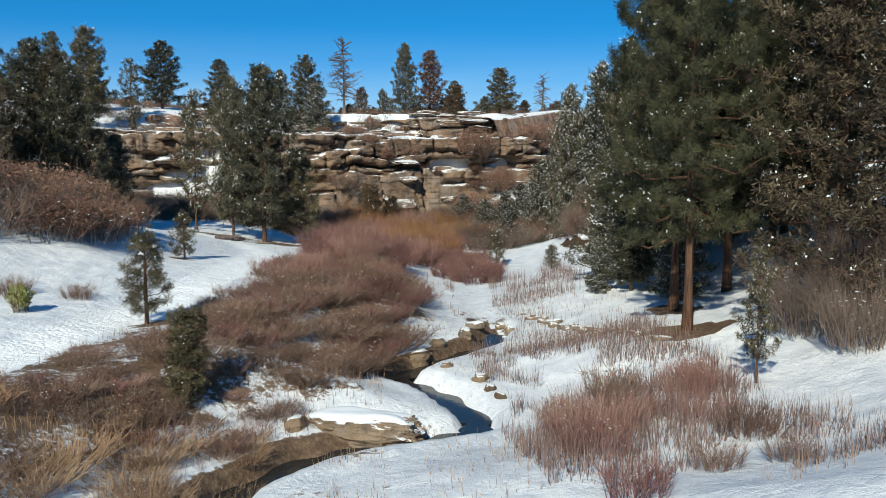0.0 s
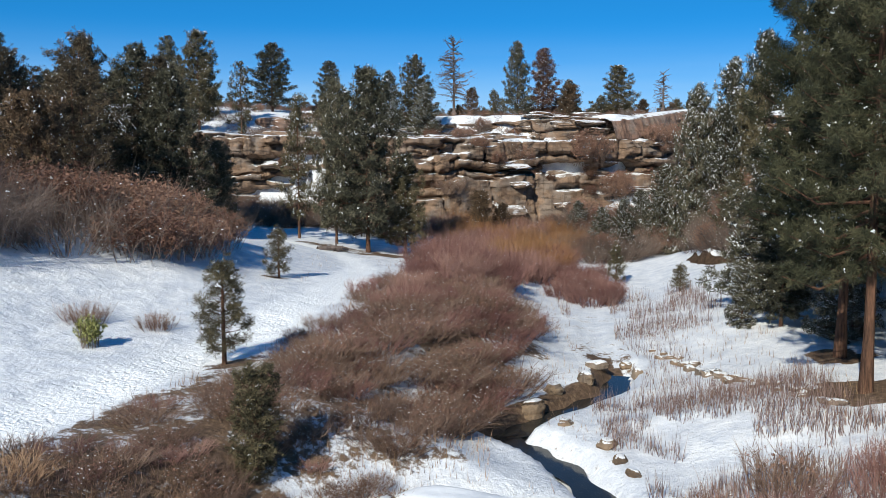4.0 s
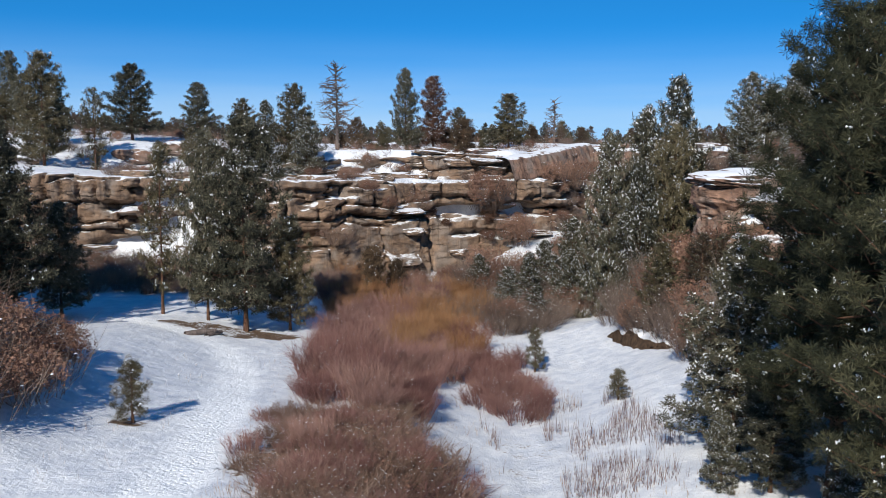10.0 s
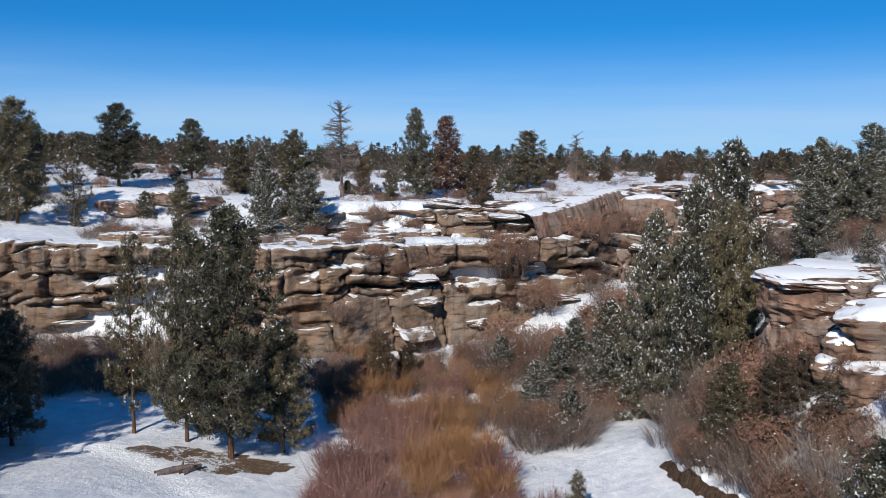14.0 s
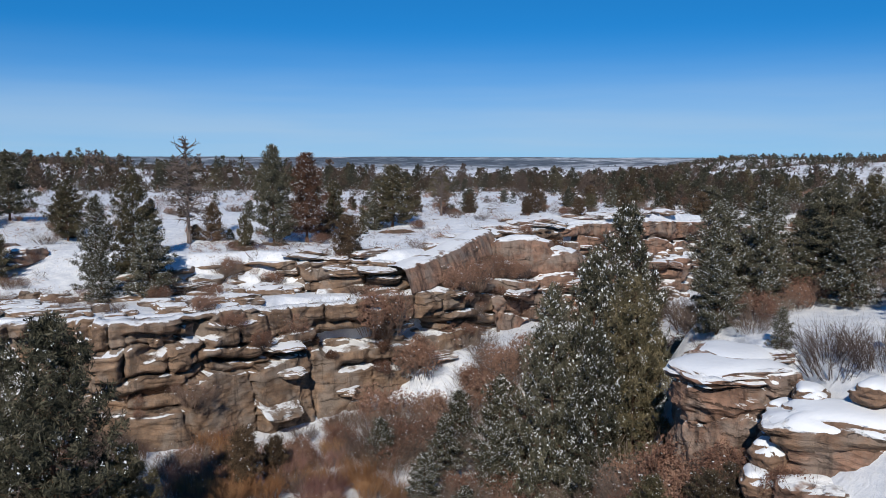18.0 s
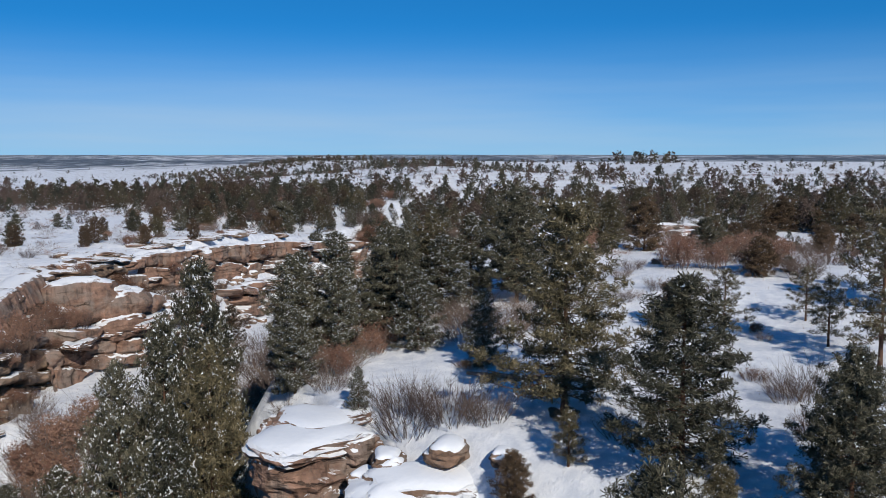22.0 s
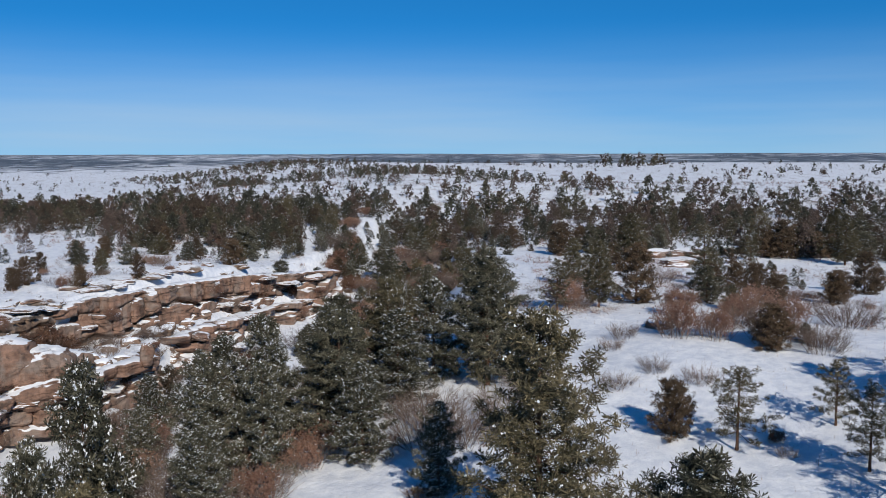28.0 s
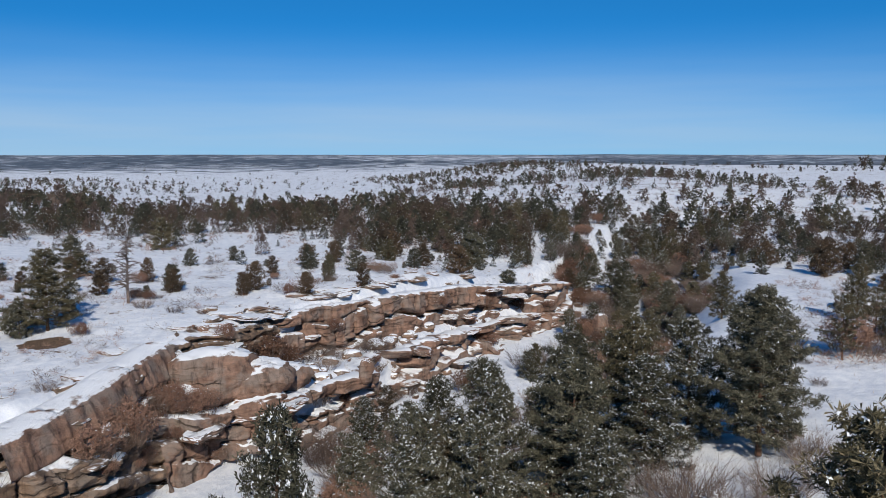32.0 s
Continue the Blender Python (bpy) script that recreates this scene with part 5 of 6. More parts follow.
# in the ravine and on the plateau
G = "pines on the plateau"
for kind, x, y, h, w in (
    ("olive", 36.7, 58.4, 11.6, 1.0), ("pine", 33.4, 49.0, 9.2, 1.1), ("olive", 30.6, 45.5, 4.6, 1.0), ("pine", 33.0, 41.5, 7.4, 0.95), ("pine", 36.6, 43.0, 6.0, 1.0),
    ("olive", 49.0, 83.0, 7.6, 1.0), ("fleck", 39.6, 74.0, 5.8, 1.1), ("fleck", 35.0, 77.0, 6.6, 1.0), ("fleck", 30.2, 75.2, 5.4, 1.0),
    ("pine", 52.8, 76.8, 9.4, 1.05), ("olive", 56.6, 80.5, 8.0, 1.0), ("fleck", 51.6, 81.0, 7.4, 1.0), ("fleck", 30.0, 68.2, 2.6, 0.9), ("fleck", 39.5, 67.5, 5.0, 0.9),
    ("sparse", 53.2, 58.3, 4.6, 1.1), ("juniper", 52.5, 61.9, 3.2, 1.0), ("sparse", 59, 55.4, 3.8, 1.1), ("sparse", 54.4, 51.8, 4.4, 1.0), ("sparse", 51.8, 47.7, 9.0, 0.9), ("olive", 63.4, 50, 8.5, 0.9), ("sparse", 68.4, 53.5, 4.5, 1.1), ("juniper", 29.6, 55.6, 2.4, 1.0), ("young", 32.2, 54.4, 2.8, 1.0),
    ("juniper", 69.8, 64.5, 3.2, 1.2), ("olive", 74, 83, 6.2, 0.85), ("sparse", 69.7, 84.4, 4.8, 0.9), ("olive", 83, 93, 5.2, 0.9), ("sparse", 78.5, 88, 4.2, 1.0), ("juniper", 92, 82, 2.9, 1.2), ("juniper", 96, 79, 3.1, 1.2), ("juniper", 101, 84, 3.0, 1.2), ("sparse", 99.6, 87.2, 7.0, 1.0), ("juniper", 88, 73, 2.8, 1.2), ("juniper", 94, 70, 3.0, 1.2), ("juniper", 100, 72, 3, 1.2),
    ("olive", 121, 112, 8, 1.0), ("sparse", 129, 116, 7, 1.0), ("olive", 149, 91, 8, 1.0), ("sparse", 152, 107, 8, 1.0), ("olive", 162, 98, 8, 1.0), ("sparse", 143, 104, 6, 1.0), ("sparse", 120, 92, 5.5, 1.0),
    ("pine", 44, 98, 6.0, 0.95), ("fleck", 50, 103, 5.4, 0.95), ("pine", 59, 104, 4.6, 1.0), ("olive", 55, 110, 5.0, 0.95), ("brown", 66, 110, 4.2, 1.0), ("pine", 73, 119, 4.4, 1.0), ("sparse", 64, 98, 4.5, 0.95), ("olive", 76, 102, 4.5, 0.95), ("pine", 88, 133, 5.0, 0.95), ("olive", 94, 124, 4.6, 0.95), ("pine", 101, 145, 6.5, 0.95), ("pine", 106, 152, 6.8, 0.95), ("pine", 98, 133, 6.1, 0.95), ("fleck", 38, 92, 6.1, 0.95),
):
    pine(kind, x, y, h, w, G)


for kind, x, y, top, wide in (("fleck", 32.1, 78.4, 20.9, 5.6), ("fleck", 37.1, 80.2, 22.0, 6.4), ("pine", 40.6, 77.6, 22.2, 7.0), ("fleck", 42.8, 81.4, 21.8, 6.4), ("pine", 45.8, 84.5, 21.6, 6.6), ("fleck", 47.0, 79.6, 21.2, 6.2)):
    pine_to(kind, x, y, top, wide, G)


def clear(x, y):
    """Open snow with few trees."""
    return (28 < x < 72 and 40 < y < 82) or (y > 97 and x < 60 and y < 150 and x > -14)


def scatter_mid():
    rng = np.random.default_rng(19)
    spots = []
    while len(spots) < 2500:
        a, r = rng.uniform(-0.8, 1.38), rng.uniform(60, 250)
        x, y = 12 + r * math.sin(a), 40 + r * math.cos(a)
        dn, dr = (float(along(l, np.array([x]), np.array([y]))[0][0]) for l in (RIM, EDGE))
        if (dn < 6 and dr > -6 and r < 150) or clear(x, y) or (r < 110 and dn > 0 and x > -14):
            continue
        if dn > 0 and r < 185 and -60 < x < 72 and rng.random() < 0.96:
            continue
        if (a > 0.62 and r < 150 and rng.random() < 0.90) or (a > 0.60 and r < 230 and rng.random() < 0.45):
            continue
        dens = float(sstep(0.34, 0.62, fbm(x / 17, y / 17, 91, 3)))
        if rng.random() > 0.28 + 0.7 * dens:
            continue
        spots.append((r, x, y, 1.2 + (4.4 if r < 130 else 5.6) * rng.random() ** 2.0, rng.random(), rng.uniform(0.95, 1.4)))
    spots.sort()
    count = 0
    for r, x, y, h, q, w in spots:
        if q < 0.68 and count < 225:
            pine("small", x, y, h, w, "trees of the plateau")
            count += 1
        elif q < 0.68:
            JOINED.append((x, y, r, h))
        elif r < 120 and q < 0.84:
            shrub("oak", x, y, 1.4 + 0.35 * h, 1.3, "scrub of the plateau")
        elif r < 105:
            shrub("twig", x, y, 1.0 + 0.25 * h, 1.4, "scrub of the plateau")
        else:
            JOINED.append((x, y, r, 0.45 * h + 0.7))


def mesa_trees():
    rng = np.random.default_rng(39)
    n = 0
    while n < 46:
        x, y = rng.uniform(-12, 75), rng.uniform(117, 172)
        if float(along(RIM, np.array([x]), np.array([y]))[0][0]) < 8 or rng.random() > 0.25 + 0.75 * (y - 117) / 55:
            continue
        pine("small", x, y, 0.9 + (1.5 if y < 145 else 2.6) * rng.random() ** 1.5, rng.uniform(1.0, 1.4), "small trees of the mesa")
        n += 1


def ravine_head():
    rng = np.random.default_rng(49)
    n = 0
    while n < 46:
        u = rng.random()
        x, y = 92 + 95 * u + rng.normal(0, 10), 138 + 85 * u + rng.normal(0, 12)
        if float(along(RIM, np.array([x]), np.array([y]))[0][0]) > 14:
            continue
        pine("medium", x, y, rng.uniform(2.4, 5.4), rng.uniform(0.95, 1.3), "woods at the ravine head")
        n += 1
    for x, y, h, kind in ((109, 171, 3.0, "rust"), (111.5, 172.5, 3.4, "oak"), (113.5, 174, 3.0, "rust"), (108, 169, 2.8, "oak"), (112, 176, 3.2, "twig"), (106, 168.5, 2.6, "twig"), (115.5, 176.5, 3.0, "oak"), (110, 174.5, 2.8, "twig"), (104, 165, 2.6, "oak"), (117.5, 178.5, 3.0, "oak")):
        shrub(kind, x, y, h, 1.35, "shrubs at the ravine head")
    for x, y, h in ((110, 168, 4.5), (114, 171, 5.0), (117, 174, 4.5), (112.5, 178, 4.0), (106, 172, 3.6), (120, 179, 4.5)):
        pine("medium", x, y, h, 1.2, "woods at the ravine head")
    for k in range(40):
        x, y = rng.uniform(88, 150), rng.uniform(160, 235)
        if k % 3:
            pine("medium", x, y, rng.uniform(2.4, 5.5), rng.uniform(1.0, 1.3), "woods at the ravine head")
        else:
            shrub("oak", x - 6, y - 6, rng.uniform(1.6, 2.8), 1.3, "shrubs at the ravine head")
    for _ in range(48):
        u = rng.random()
        x, y = 85 + 60 * u + rng.normal(0, 8), 130 + 52 * u + rng.normal(0, 9)
        shrub("thicket" if rng.random() < 0.5 else "oak", x, y, rng.uniform(1.6, 3.2), 1.3, "shrubs at the ravine head")


JOINED = []


def ravine_woods():
    rng = np.random.default_rng(29)
    n = 0
    while n < 40:
        x, y = rng.uniform(44, 125), rng.uniform(82, 168)
        de = float(along(EDGE, np.array([x]), np.array([y]))[0][0])
        if not -13 < de < 26 or float(along(SHELF, np.array([x]), np.array([y]))[0][0]) > -5 or ground_z(x, y) > 9.5 or y < 0.85 * x + 34 - 6 * (x > 70):
            continue
        pine("medium", x, y, rng.uniform(2.4, 5.0), rng.uniform(0.95, 1.25), "ravine woods")
        n += 1


ravine_woods()
mesa_trees()
ravine_head()
scatter_mid()


def scatter_far():
    rng = np.random.default_rng(9)
    soups, white = [Soup(), Soup(), Soup(), Soup()], Soup()
    pts = []
    for _ in range(17500):
        r, a = 150 + 900 * rng.random(), rng.uniform(-0.78, 1.4)
        pts.append((12 + r * math.sin(a), 40 + r * math.cos(a), r))
    for _ in range(260):
        r, a = 120 + 210 * rng.random(), rng.uniform(0.6, 1.4)
        pts.append((12 + r * math.sin(a), 40 + r * math.cos(a), r))
    for _ in range(4200):
        r, a = 400 + 600 * rng.random(), rng.uniform(-0.6, 1.0)
        pts.append((12 + r * math.sin(a), 40 + r * math.cos(a), r))
    for _ in range(1300):
        r, a = 270 + 260 * rng.random(), rng.uniform(-0.45, 0.13)
        pts.append((12 + r * math.sin(a), 40 + r * math.cos(a), r))
    for _ in range(2600):
        r, a = 1000 + 1300 * rng.random(), rng.uniform(-0.78, 1.4)
        pts.append((12 + r * math.sin(a), 40 + r * math.cos(a), r))
    pts = np.array(pts)
    x, y, r = pts.T
    az = np.arctan2(x - 15, y - 44)
    field = (x - 0.42 * y > 185) & (r < 1400) & (r > 300)
    plain = (r > 400) & (az > 0.13) & (az < 0.50 - 0.10 * sstep(400, 900, r)) | (r > 1000)
    keep = 0.40 + 0.55 * sstep(0.36, 0.55, fbm(x / 24, y / 24, 61, 4))
    keep = np.where(plain, 0.06 + 0.5 * sstep(0.55, 0.7, fbm(x / 120, y / 120, 66, 4)), keep)
    keep = np.where(field, 0.03 + 0.25 * (fbm(x / 50, y / 50, 68, 3) > 0.63), keep)
    keep = np.where((along(RIM, x, y)[0] > 0) & (r < 260) & (x < 72), 0.12 * keep, keep)
    keep = np.where((az > 0.6) & (r < 260), 0.55 * keep, keep)
    keep = np.where((az > 0.12) & (az < 0.55) & (r < 420) & (x > 60), np.minimum(1.6 * keep, 1), keep)
    ok = rng.random(len(x)) < keep
    dn = along(RIM, x, y)[0]
    dr = along(EDGE, x, y)[0]
    ok &= ~((dn < 5) & (dr > -5) & (r < 170))
    gx, gy = 700 + rng.normal(0, 42, 26), 500 + rng.normal(0, 12, 26)
    x, y, r = np.concatenate([x[ok], gx]), np.concatenate([y[ok], gy]), np.concatenate([r[ok], np.full(26, 500.0)])
    tall = np.concatenate([(1.1 + 5.4 * rng.random(ok.sum()) ** 2.0) * np.where(r[:-26] > 300, 0.78, 1.0), 4 + 9 * rng.random(26) ** 1.5])
    more = np.array(JOINED)
    x, y, r, tall = np.concatenate([x, more[:, 0]]), np.concatenate([y, more[:, 1]]), np.concatenate([r, more[:, 2]]), np.concatenate([tall, more[:, 3]])
    z = land(x, y)
    for i in range(len(x)):
        h = tall[i]
        k = int(rng.choice(4, p=(0.36, 0.26, 0.2, 0.18)))
        m = 150 if r[i] < 230 else 40 if r[i] < 480 else 12
        u = rng.random(m) ** 1.1
        wide = 0.50 if k == 1 else 0.40
        rad = h * wide * (1 - u**1.5) ** (0.5 if k == 1 else 0.8) * rng.random(m) ** 0.4
        t = rng.uniform(0, 6.28, m)
        c = np.column_stack([x[i] + rad * np.cos(t), y[i] + rad * np.sin(t), z[i] + h * (0.02 + 0.90 * u)])
        if r[i] < 420 and k != 3:
            top = c[rng.random(m) < (0.16 if m == 150 else 0.24)]
            tufts(white, top + np.array([0, 0, 0.05 * h]), rng.uniform(0.05, 0.13, len(top)), rng, 4, 0.5, 0.4)
        tufts(soups[k], c, h * (0.085 if m == 150 else 0.14 if m == 40 else 0.25) * rng.uniform(0.7, 1.3, m), rng, 7 if m == 150 else 5, 0.9, 0.17 if m == 150 else 0.30)
    for s, mat, lab in zip(soups + [white], (M_FAR, M_FAR_BROWN, M_FAR_OLIVE, M_TWIG, M_SNOW), ("distant dark green pine woods", "distant brownish juniper scrub", "distant olive green pines", "distant grey leafless scrub", "clumps of snow on the distant trees")):
        tagged(new("far_woods", s.mesh("far_woods", mat)), lab, "woods", kind="stuff")


scatter_far()

# thickets in the valley, on the cliffs and in the ravine
rng = np.random.default_rng(5)
for k in range(140):
    y = 35 + 43 * rng.random() ** 0.8
    lo, hi = float(np.interp(y, [33, 40, 53, 64, 78], [-3.6, -4.2, -4.2, -3.4, -1.0])), float(np.interp(y, [33, 45, 55, 62, 66, 78], [1.0, 1.4, 3.2, 5.8, 6.8, 6.5]))
    x = lo + (hi - lo) * rng.random()
    tall = (0.85 + 0.75 * float(sstep(38, 56, y))) * rng.uniform(0.6, 1.45)
    shrub("orange" if (rng.random() < 0.6 and y > 60 and x > 1.5) else "willow", x, y, tall, 1.25, "willow thicket")
for k in range(62):
    x, y = rng.uniform(-4, 10), rng.uniform(76, 93)
    shrub(("willow", "orange", "twig", "orange", "oak")[k % 5], x, y, rng.uniform(1.3, 2.4), 1.15, "thicket below the cliff")
for k in range(40):
    x, y = rng.uniform(-30, 12), rng.uniform(98.5, 112)
    if float(along(RIM, np.array([x]), np.array([y]))[0][0]) > 1:
        shrub(("twig", "low", "oak")[k % 3], x, y, rng.uniform(0.6, 1.7), 1.2, "shrubs on the terrace")
for k in range(24):
    x, y = rng.uniform(5.5, 9.5), rng.uniform(49, 63)
    shrub("willow" if k % 3 else "red", x, y, rng.uniform(0.9, 1.6), 1.1, "willow thicket")
for k in range(215):
    y = 15 + 30 * rng.random()
    lo, hi = float(np.interp(y, [15, 20, 24, 28, 33, 44], [-9.5, -8.6, -6.6, -6.6, -6.2, -5.2])), float(np.interp(y, [15, 17, 24, 28, 36, 44], [-3.4, -1.8, 0.0, 1.4, 2.6, 1.4]))
    x = lo + (hi - lo) * rng.random() ** 0.8
    if abs(float(along(CREEK, np.array([x]), np.array([y]))[0][0])) < 1.2 or math.hypot(x + 4.4, y - 16.6) < 1.3 or math.hypot(x + 7.9, y - 24.6) < 1.2:
        continue
    thick = 0.55 + 0.45 * float(sstep(18, 26, y)) * float(sstep(lo, lo + 3.0, x))
    shrub("red" if rng.random() < 0.30 else "low", x, y, rng.uniform(0.5, 0.95) * thick, 1.7, "brush of the creek bank")
for k in range(36):
    x, y = rng.uniform(-11, -2.6), rng.uniform(9.5, 17)
    shrub("tan" if rng.random() < 0.6 else "low", x, y, rng.uniform(0.35, 0.7), 1.4, "brush of the creek bank")
for k in range(16):
    x, y = rng.uniform(5.5, 12.5), rng.uniform(7, 20)
    shrub("red" if rng.random() < 0.6 else "low", x, y, rng.uniform(0.6, 1.3), 0.9, "brush of the meadow")
for x, y, h, kind in ((-15.8, 37.2, 3.2, "oak"), (-14.9, 39.2, 3.0, "oak"), (-14.4, 42.0, 2.8, "oak"), (-14.6, 45.2, 2.6, "oak"), (-16.6, 41.4, 3.6, "oak"), (-17.6, 38.4, 3.4, "twig"), (-18.4, 35.2, 3.0, "twig"), (-18.6, 43.0, 3.8, "oak"), (-17.0, 46.5, 3.2, "oak"), (-15.6, 48.6, 2.6, "oak"), (-20.2, 39.5, 3.4, "oak"), (-19.0, 47.0, 3.4, "oak"), (-22.5, 36.5, 3.4, "oak"), (-21.0, 44.5, 3.6, "oak"), (-23.5, 41.5, 3.4, "twig"), (-25.0, 38.0, 3.4, "oak"), (-24.0, 55.0, 3.4, "twig"), (-26.0, 47.5, 3.4, "oak"), (-20.8, 33.8, 3.6, "thicket"), (-21.8, 30.0, 3.8, "thicket"), (-23.5, 33.5, 4.4, "thicket"), (-20.6, 38.6, 3.8, "oak"), (-22.4, 41.4, 4.2, "oak"), (-24.4, 37.4, 4.4, "rust")):
    shrub(kind, x, y, h * 0.78, 1.3, "scrub oaks of the slope")
for x, y, h, kind in ((-14.2, 28.3, 0.9, "low"), (-11.5, 28.3, 0.75, "low"), (-12.6, 25.3, 1.1, "green"), (-5.4, 39.5, 0.9, "red"), (-4.6, 44, 0.8, "low"), (-3.8, 36, 0.9, "red")):
    shrub(kind, x, y, h, 0.9, "lone bushes in the meadow")
for x, y, h in ((15.4, 20.4, 3.2), (16.4, 18.6, 3.4), (15.6, 17.2, 2.6), (17.6, 19.6, 4.0)):
    shrub("thicket", x, y, h * 0.8, 1.0, "grey shrubs beside the pines")
for x, y, h in ((29.6, 73.6, 1.6), (31.0, 72.6, 1.3), (30.4, 77.4, 2.0), (33.4, 75.2, 1.8), (36.8, 79.4, 1.8), (31.6, 80.4, 2.2), (40.6, 83.6, 2.0), (44.4, 83.4, 2.0), (46.0, 75.6, 2.0), (49.5, 72.6, 1.8), (52.0, 71.6, 1.7), (44.6, 70.6, 1.8), (47.6, 70.0, 1.5), (54.0, 74.2, 1.6)):
    shrub("twig", x, y, h, 1.3, "shrubs on the plateau")
for x, y, h, kind in ((35.6, 77.8, 2.2, "oak"), (36.8, 76.0, 1.8, "oak"), (34.0, 79.6, 2.6, "thicket"), (38.6, 77.0, 2.2, "oak"), (41.8, 78.6, 2.4, "thicket"), (33.0, 74.6, 2.0, "oak"), (40.4, 106.0, 3.2, "thicket"), (42.6, 109.0, 3.2, "oak"), (44.0, 113.0, 3.0, "thicket"), (38.6, 104.0, 3.0, "oak"), (46.4, 117.0, 2.8, "oak"), (41.0, 114.0, 2.8, "thicket")):
    shrub(kind, x, y, h, 1.15, "shrubs of the ravine")
for kind, x, y, h in (("fleck", 39.8, 104.4, 6.4), ("fleck", 43.4, 110.6, 6.8), ("brown", 34.2, 81.4, 5.8), ("fleck", 36.4, 83.8, 7.2), ("brown", 47.6, 115.4, 6.0)):
    pine(kind, x, y, h, 0.95, "pines on the plateau")
for k in range(46):
    x, y = rng.uniform(10, 30), rng.uniform(84, 101)
    if y > 90 + 0.62 * x:
        continue
    shrub("twig" if rng.random() < 0.6 else "oak", x, y, rng.uniform(2.0, 3.6), 1.15, "shrubs of the ravine")
for k in range(26):
    u = rng.random()
    x, y = 9.5 + 11 * u + rng.normal(0, 1.2), 72 + 13 * u + rng.normal(0, 3.0)
    shrub("twig" if rng.random() < 0.85 else "oak", x, y, rng.uniform(1.4, 2.8), 1.1, "shrubs under the bluff")
for k in range(34):
    x, y = rng.uniform(17.5, 25.5), rng.uniform(52, 76)
    shrub("twig" if rng.random() < 0.6 else "oak", x, y, rng.uniform(1.2, 2.6), 1.1, "shrubs under the bluff")
for k in range(40):
    x = rng.uniform(-34, 12)
    y = float(np.interp(x, [-34, -12, -3, 4, 12], [92.5, 92, 89, 96, 99])) - abs(rng.normal(0, 3.2))
    shrub(("twig", "oak", "low")[k % 3], x, y, rng.uniform(0.8, 1.7), 1.1, "shrubs at the cliff foot")
for k in range(50):
    x, y = rng.uniform(-33, -8), rng.uniform(79, 92)
    shrub(("thicket", "oak", "twig", "thicket")[k % 4], x, y, rng.uniform(1.4, 2.6), 1.15, "shrubs at the cliff foot")
for x, y, h, kind in ((20.6, 66.0, 3.4, "oak"), (22.0, 64.6, 3.2, "oak"), (21.4, 68.4, 3.8, "thicket"), (22.8, 67.2, 4.0, "oak"), (19.2, 68.0, 3.0, "thicket"), (23.2, 70.6, 4.2, "oak"), (20.2, 63.0, 2.6, "thicket"), (23.6, 63.6, 3.0, "oak"), (18.6, 64.8, 2.6, "twig"), (18.2, 62.4, 2.2, "twig"), (19.0, 60.0, 2.4, "twig"), (20.4, 60.4, 3.0, "oak")):
    shrub(kind, x, y, h, 1.0, "shrubs under the bluff")
for k in range(70):
    u = rng.random()
    x, y = 20 + 80 * u + rng.normal(0, 3), 90 + 48 * u + rng.normal(0, 5)
    shrub("twig" if rng.random() < 0.55 else "oak" if rng.random() < 0.7 else "rust", x, y, rng.uniform(1.6, 3.6), 1.2, "shrubs of the ravine")
for x, y, z, h, kind in ((12.6, 102.0, 8.0, 4.2, "oak"), (16, 101.5, 4.0, 3.4, "oak"), (21.5, 108.6, 10.2, 3.0, "oak"), (24.5, 112.5, 10.0, 3.4, "oak"), (4.5, 101, 8.0, 2.4, "oak"), (2.6, 100.5, 9.4, 1.8, "twig"), (7.5, 103, 9.2, 2.0, "twig"), (-0.5, 97.5, 9.6, 1.8, "oak"), (28.5, 116.5, 10.6, 2.8, "oak"), (31.0, 116.6, 10.2, 2.4, "oak"), (26.5, 117.0, 10.8, 2.6, "twig"), (40.5, 130, 10.6, 3.0, "rust"), (39, 131, 12.2, 2.6, "rust"), (43, 130.5, 9.8, 2.4, "rust"), (20, 108, 4.4, 3.4, "oak"), (23, 107, 4.4, 3.0, "twig"), (104, 160, 6.5, 3.2, "rust"), (101, 158, 6.5, 3.0, "rust")):
    shrub(kind, x, y, h, 1.0, "shrubs on the cliff", z)
for name, count in (("cliff_centre", 34), ("cliff_upper", 16), ("cliff_west", 14), ("cliff_rim", 14), ("cliff_ravine", 16)):
    face = FACES[name]
    for _ in range(count):
        p = face[int(face.shape[0] * rng.uniform(0.30, 0.92)), int(rng.integers(6, face.shape[1] - 6))]
        shrub(("oak", "low", "rust", "twig", "oak")[int(rng.integers(5))], p[0], p[1], rng.uniform(0.7, 1.9), 1.0, "shrubs on the cliff", p[2] - 0.1)
for k in range(16):
    x, y = rng.uniform(45, 57), rng.uniform(126, 135)
    shrub("twig", x, y, rng.uniform(0.9, 1.6), 1.3, "shrubs on the rock shelf")
for k in range(110):
    x, y = rng.uniform(-45, 70), rng.uniform(112, 160)
    if float(along(UPPER, np.array([x]), np.array([y]))[0][0]) < 2.5:
        continue
    shrub("twig" if rng.random() < 0.35 else "oak" if rng.random() < 0.5 else "low", x, y, rng.uniform(0.5, 1.5), 1.2, "scrub of the mesa")
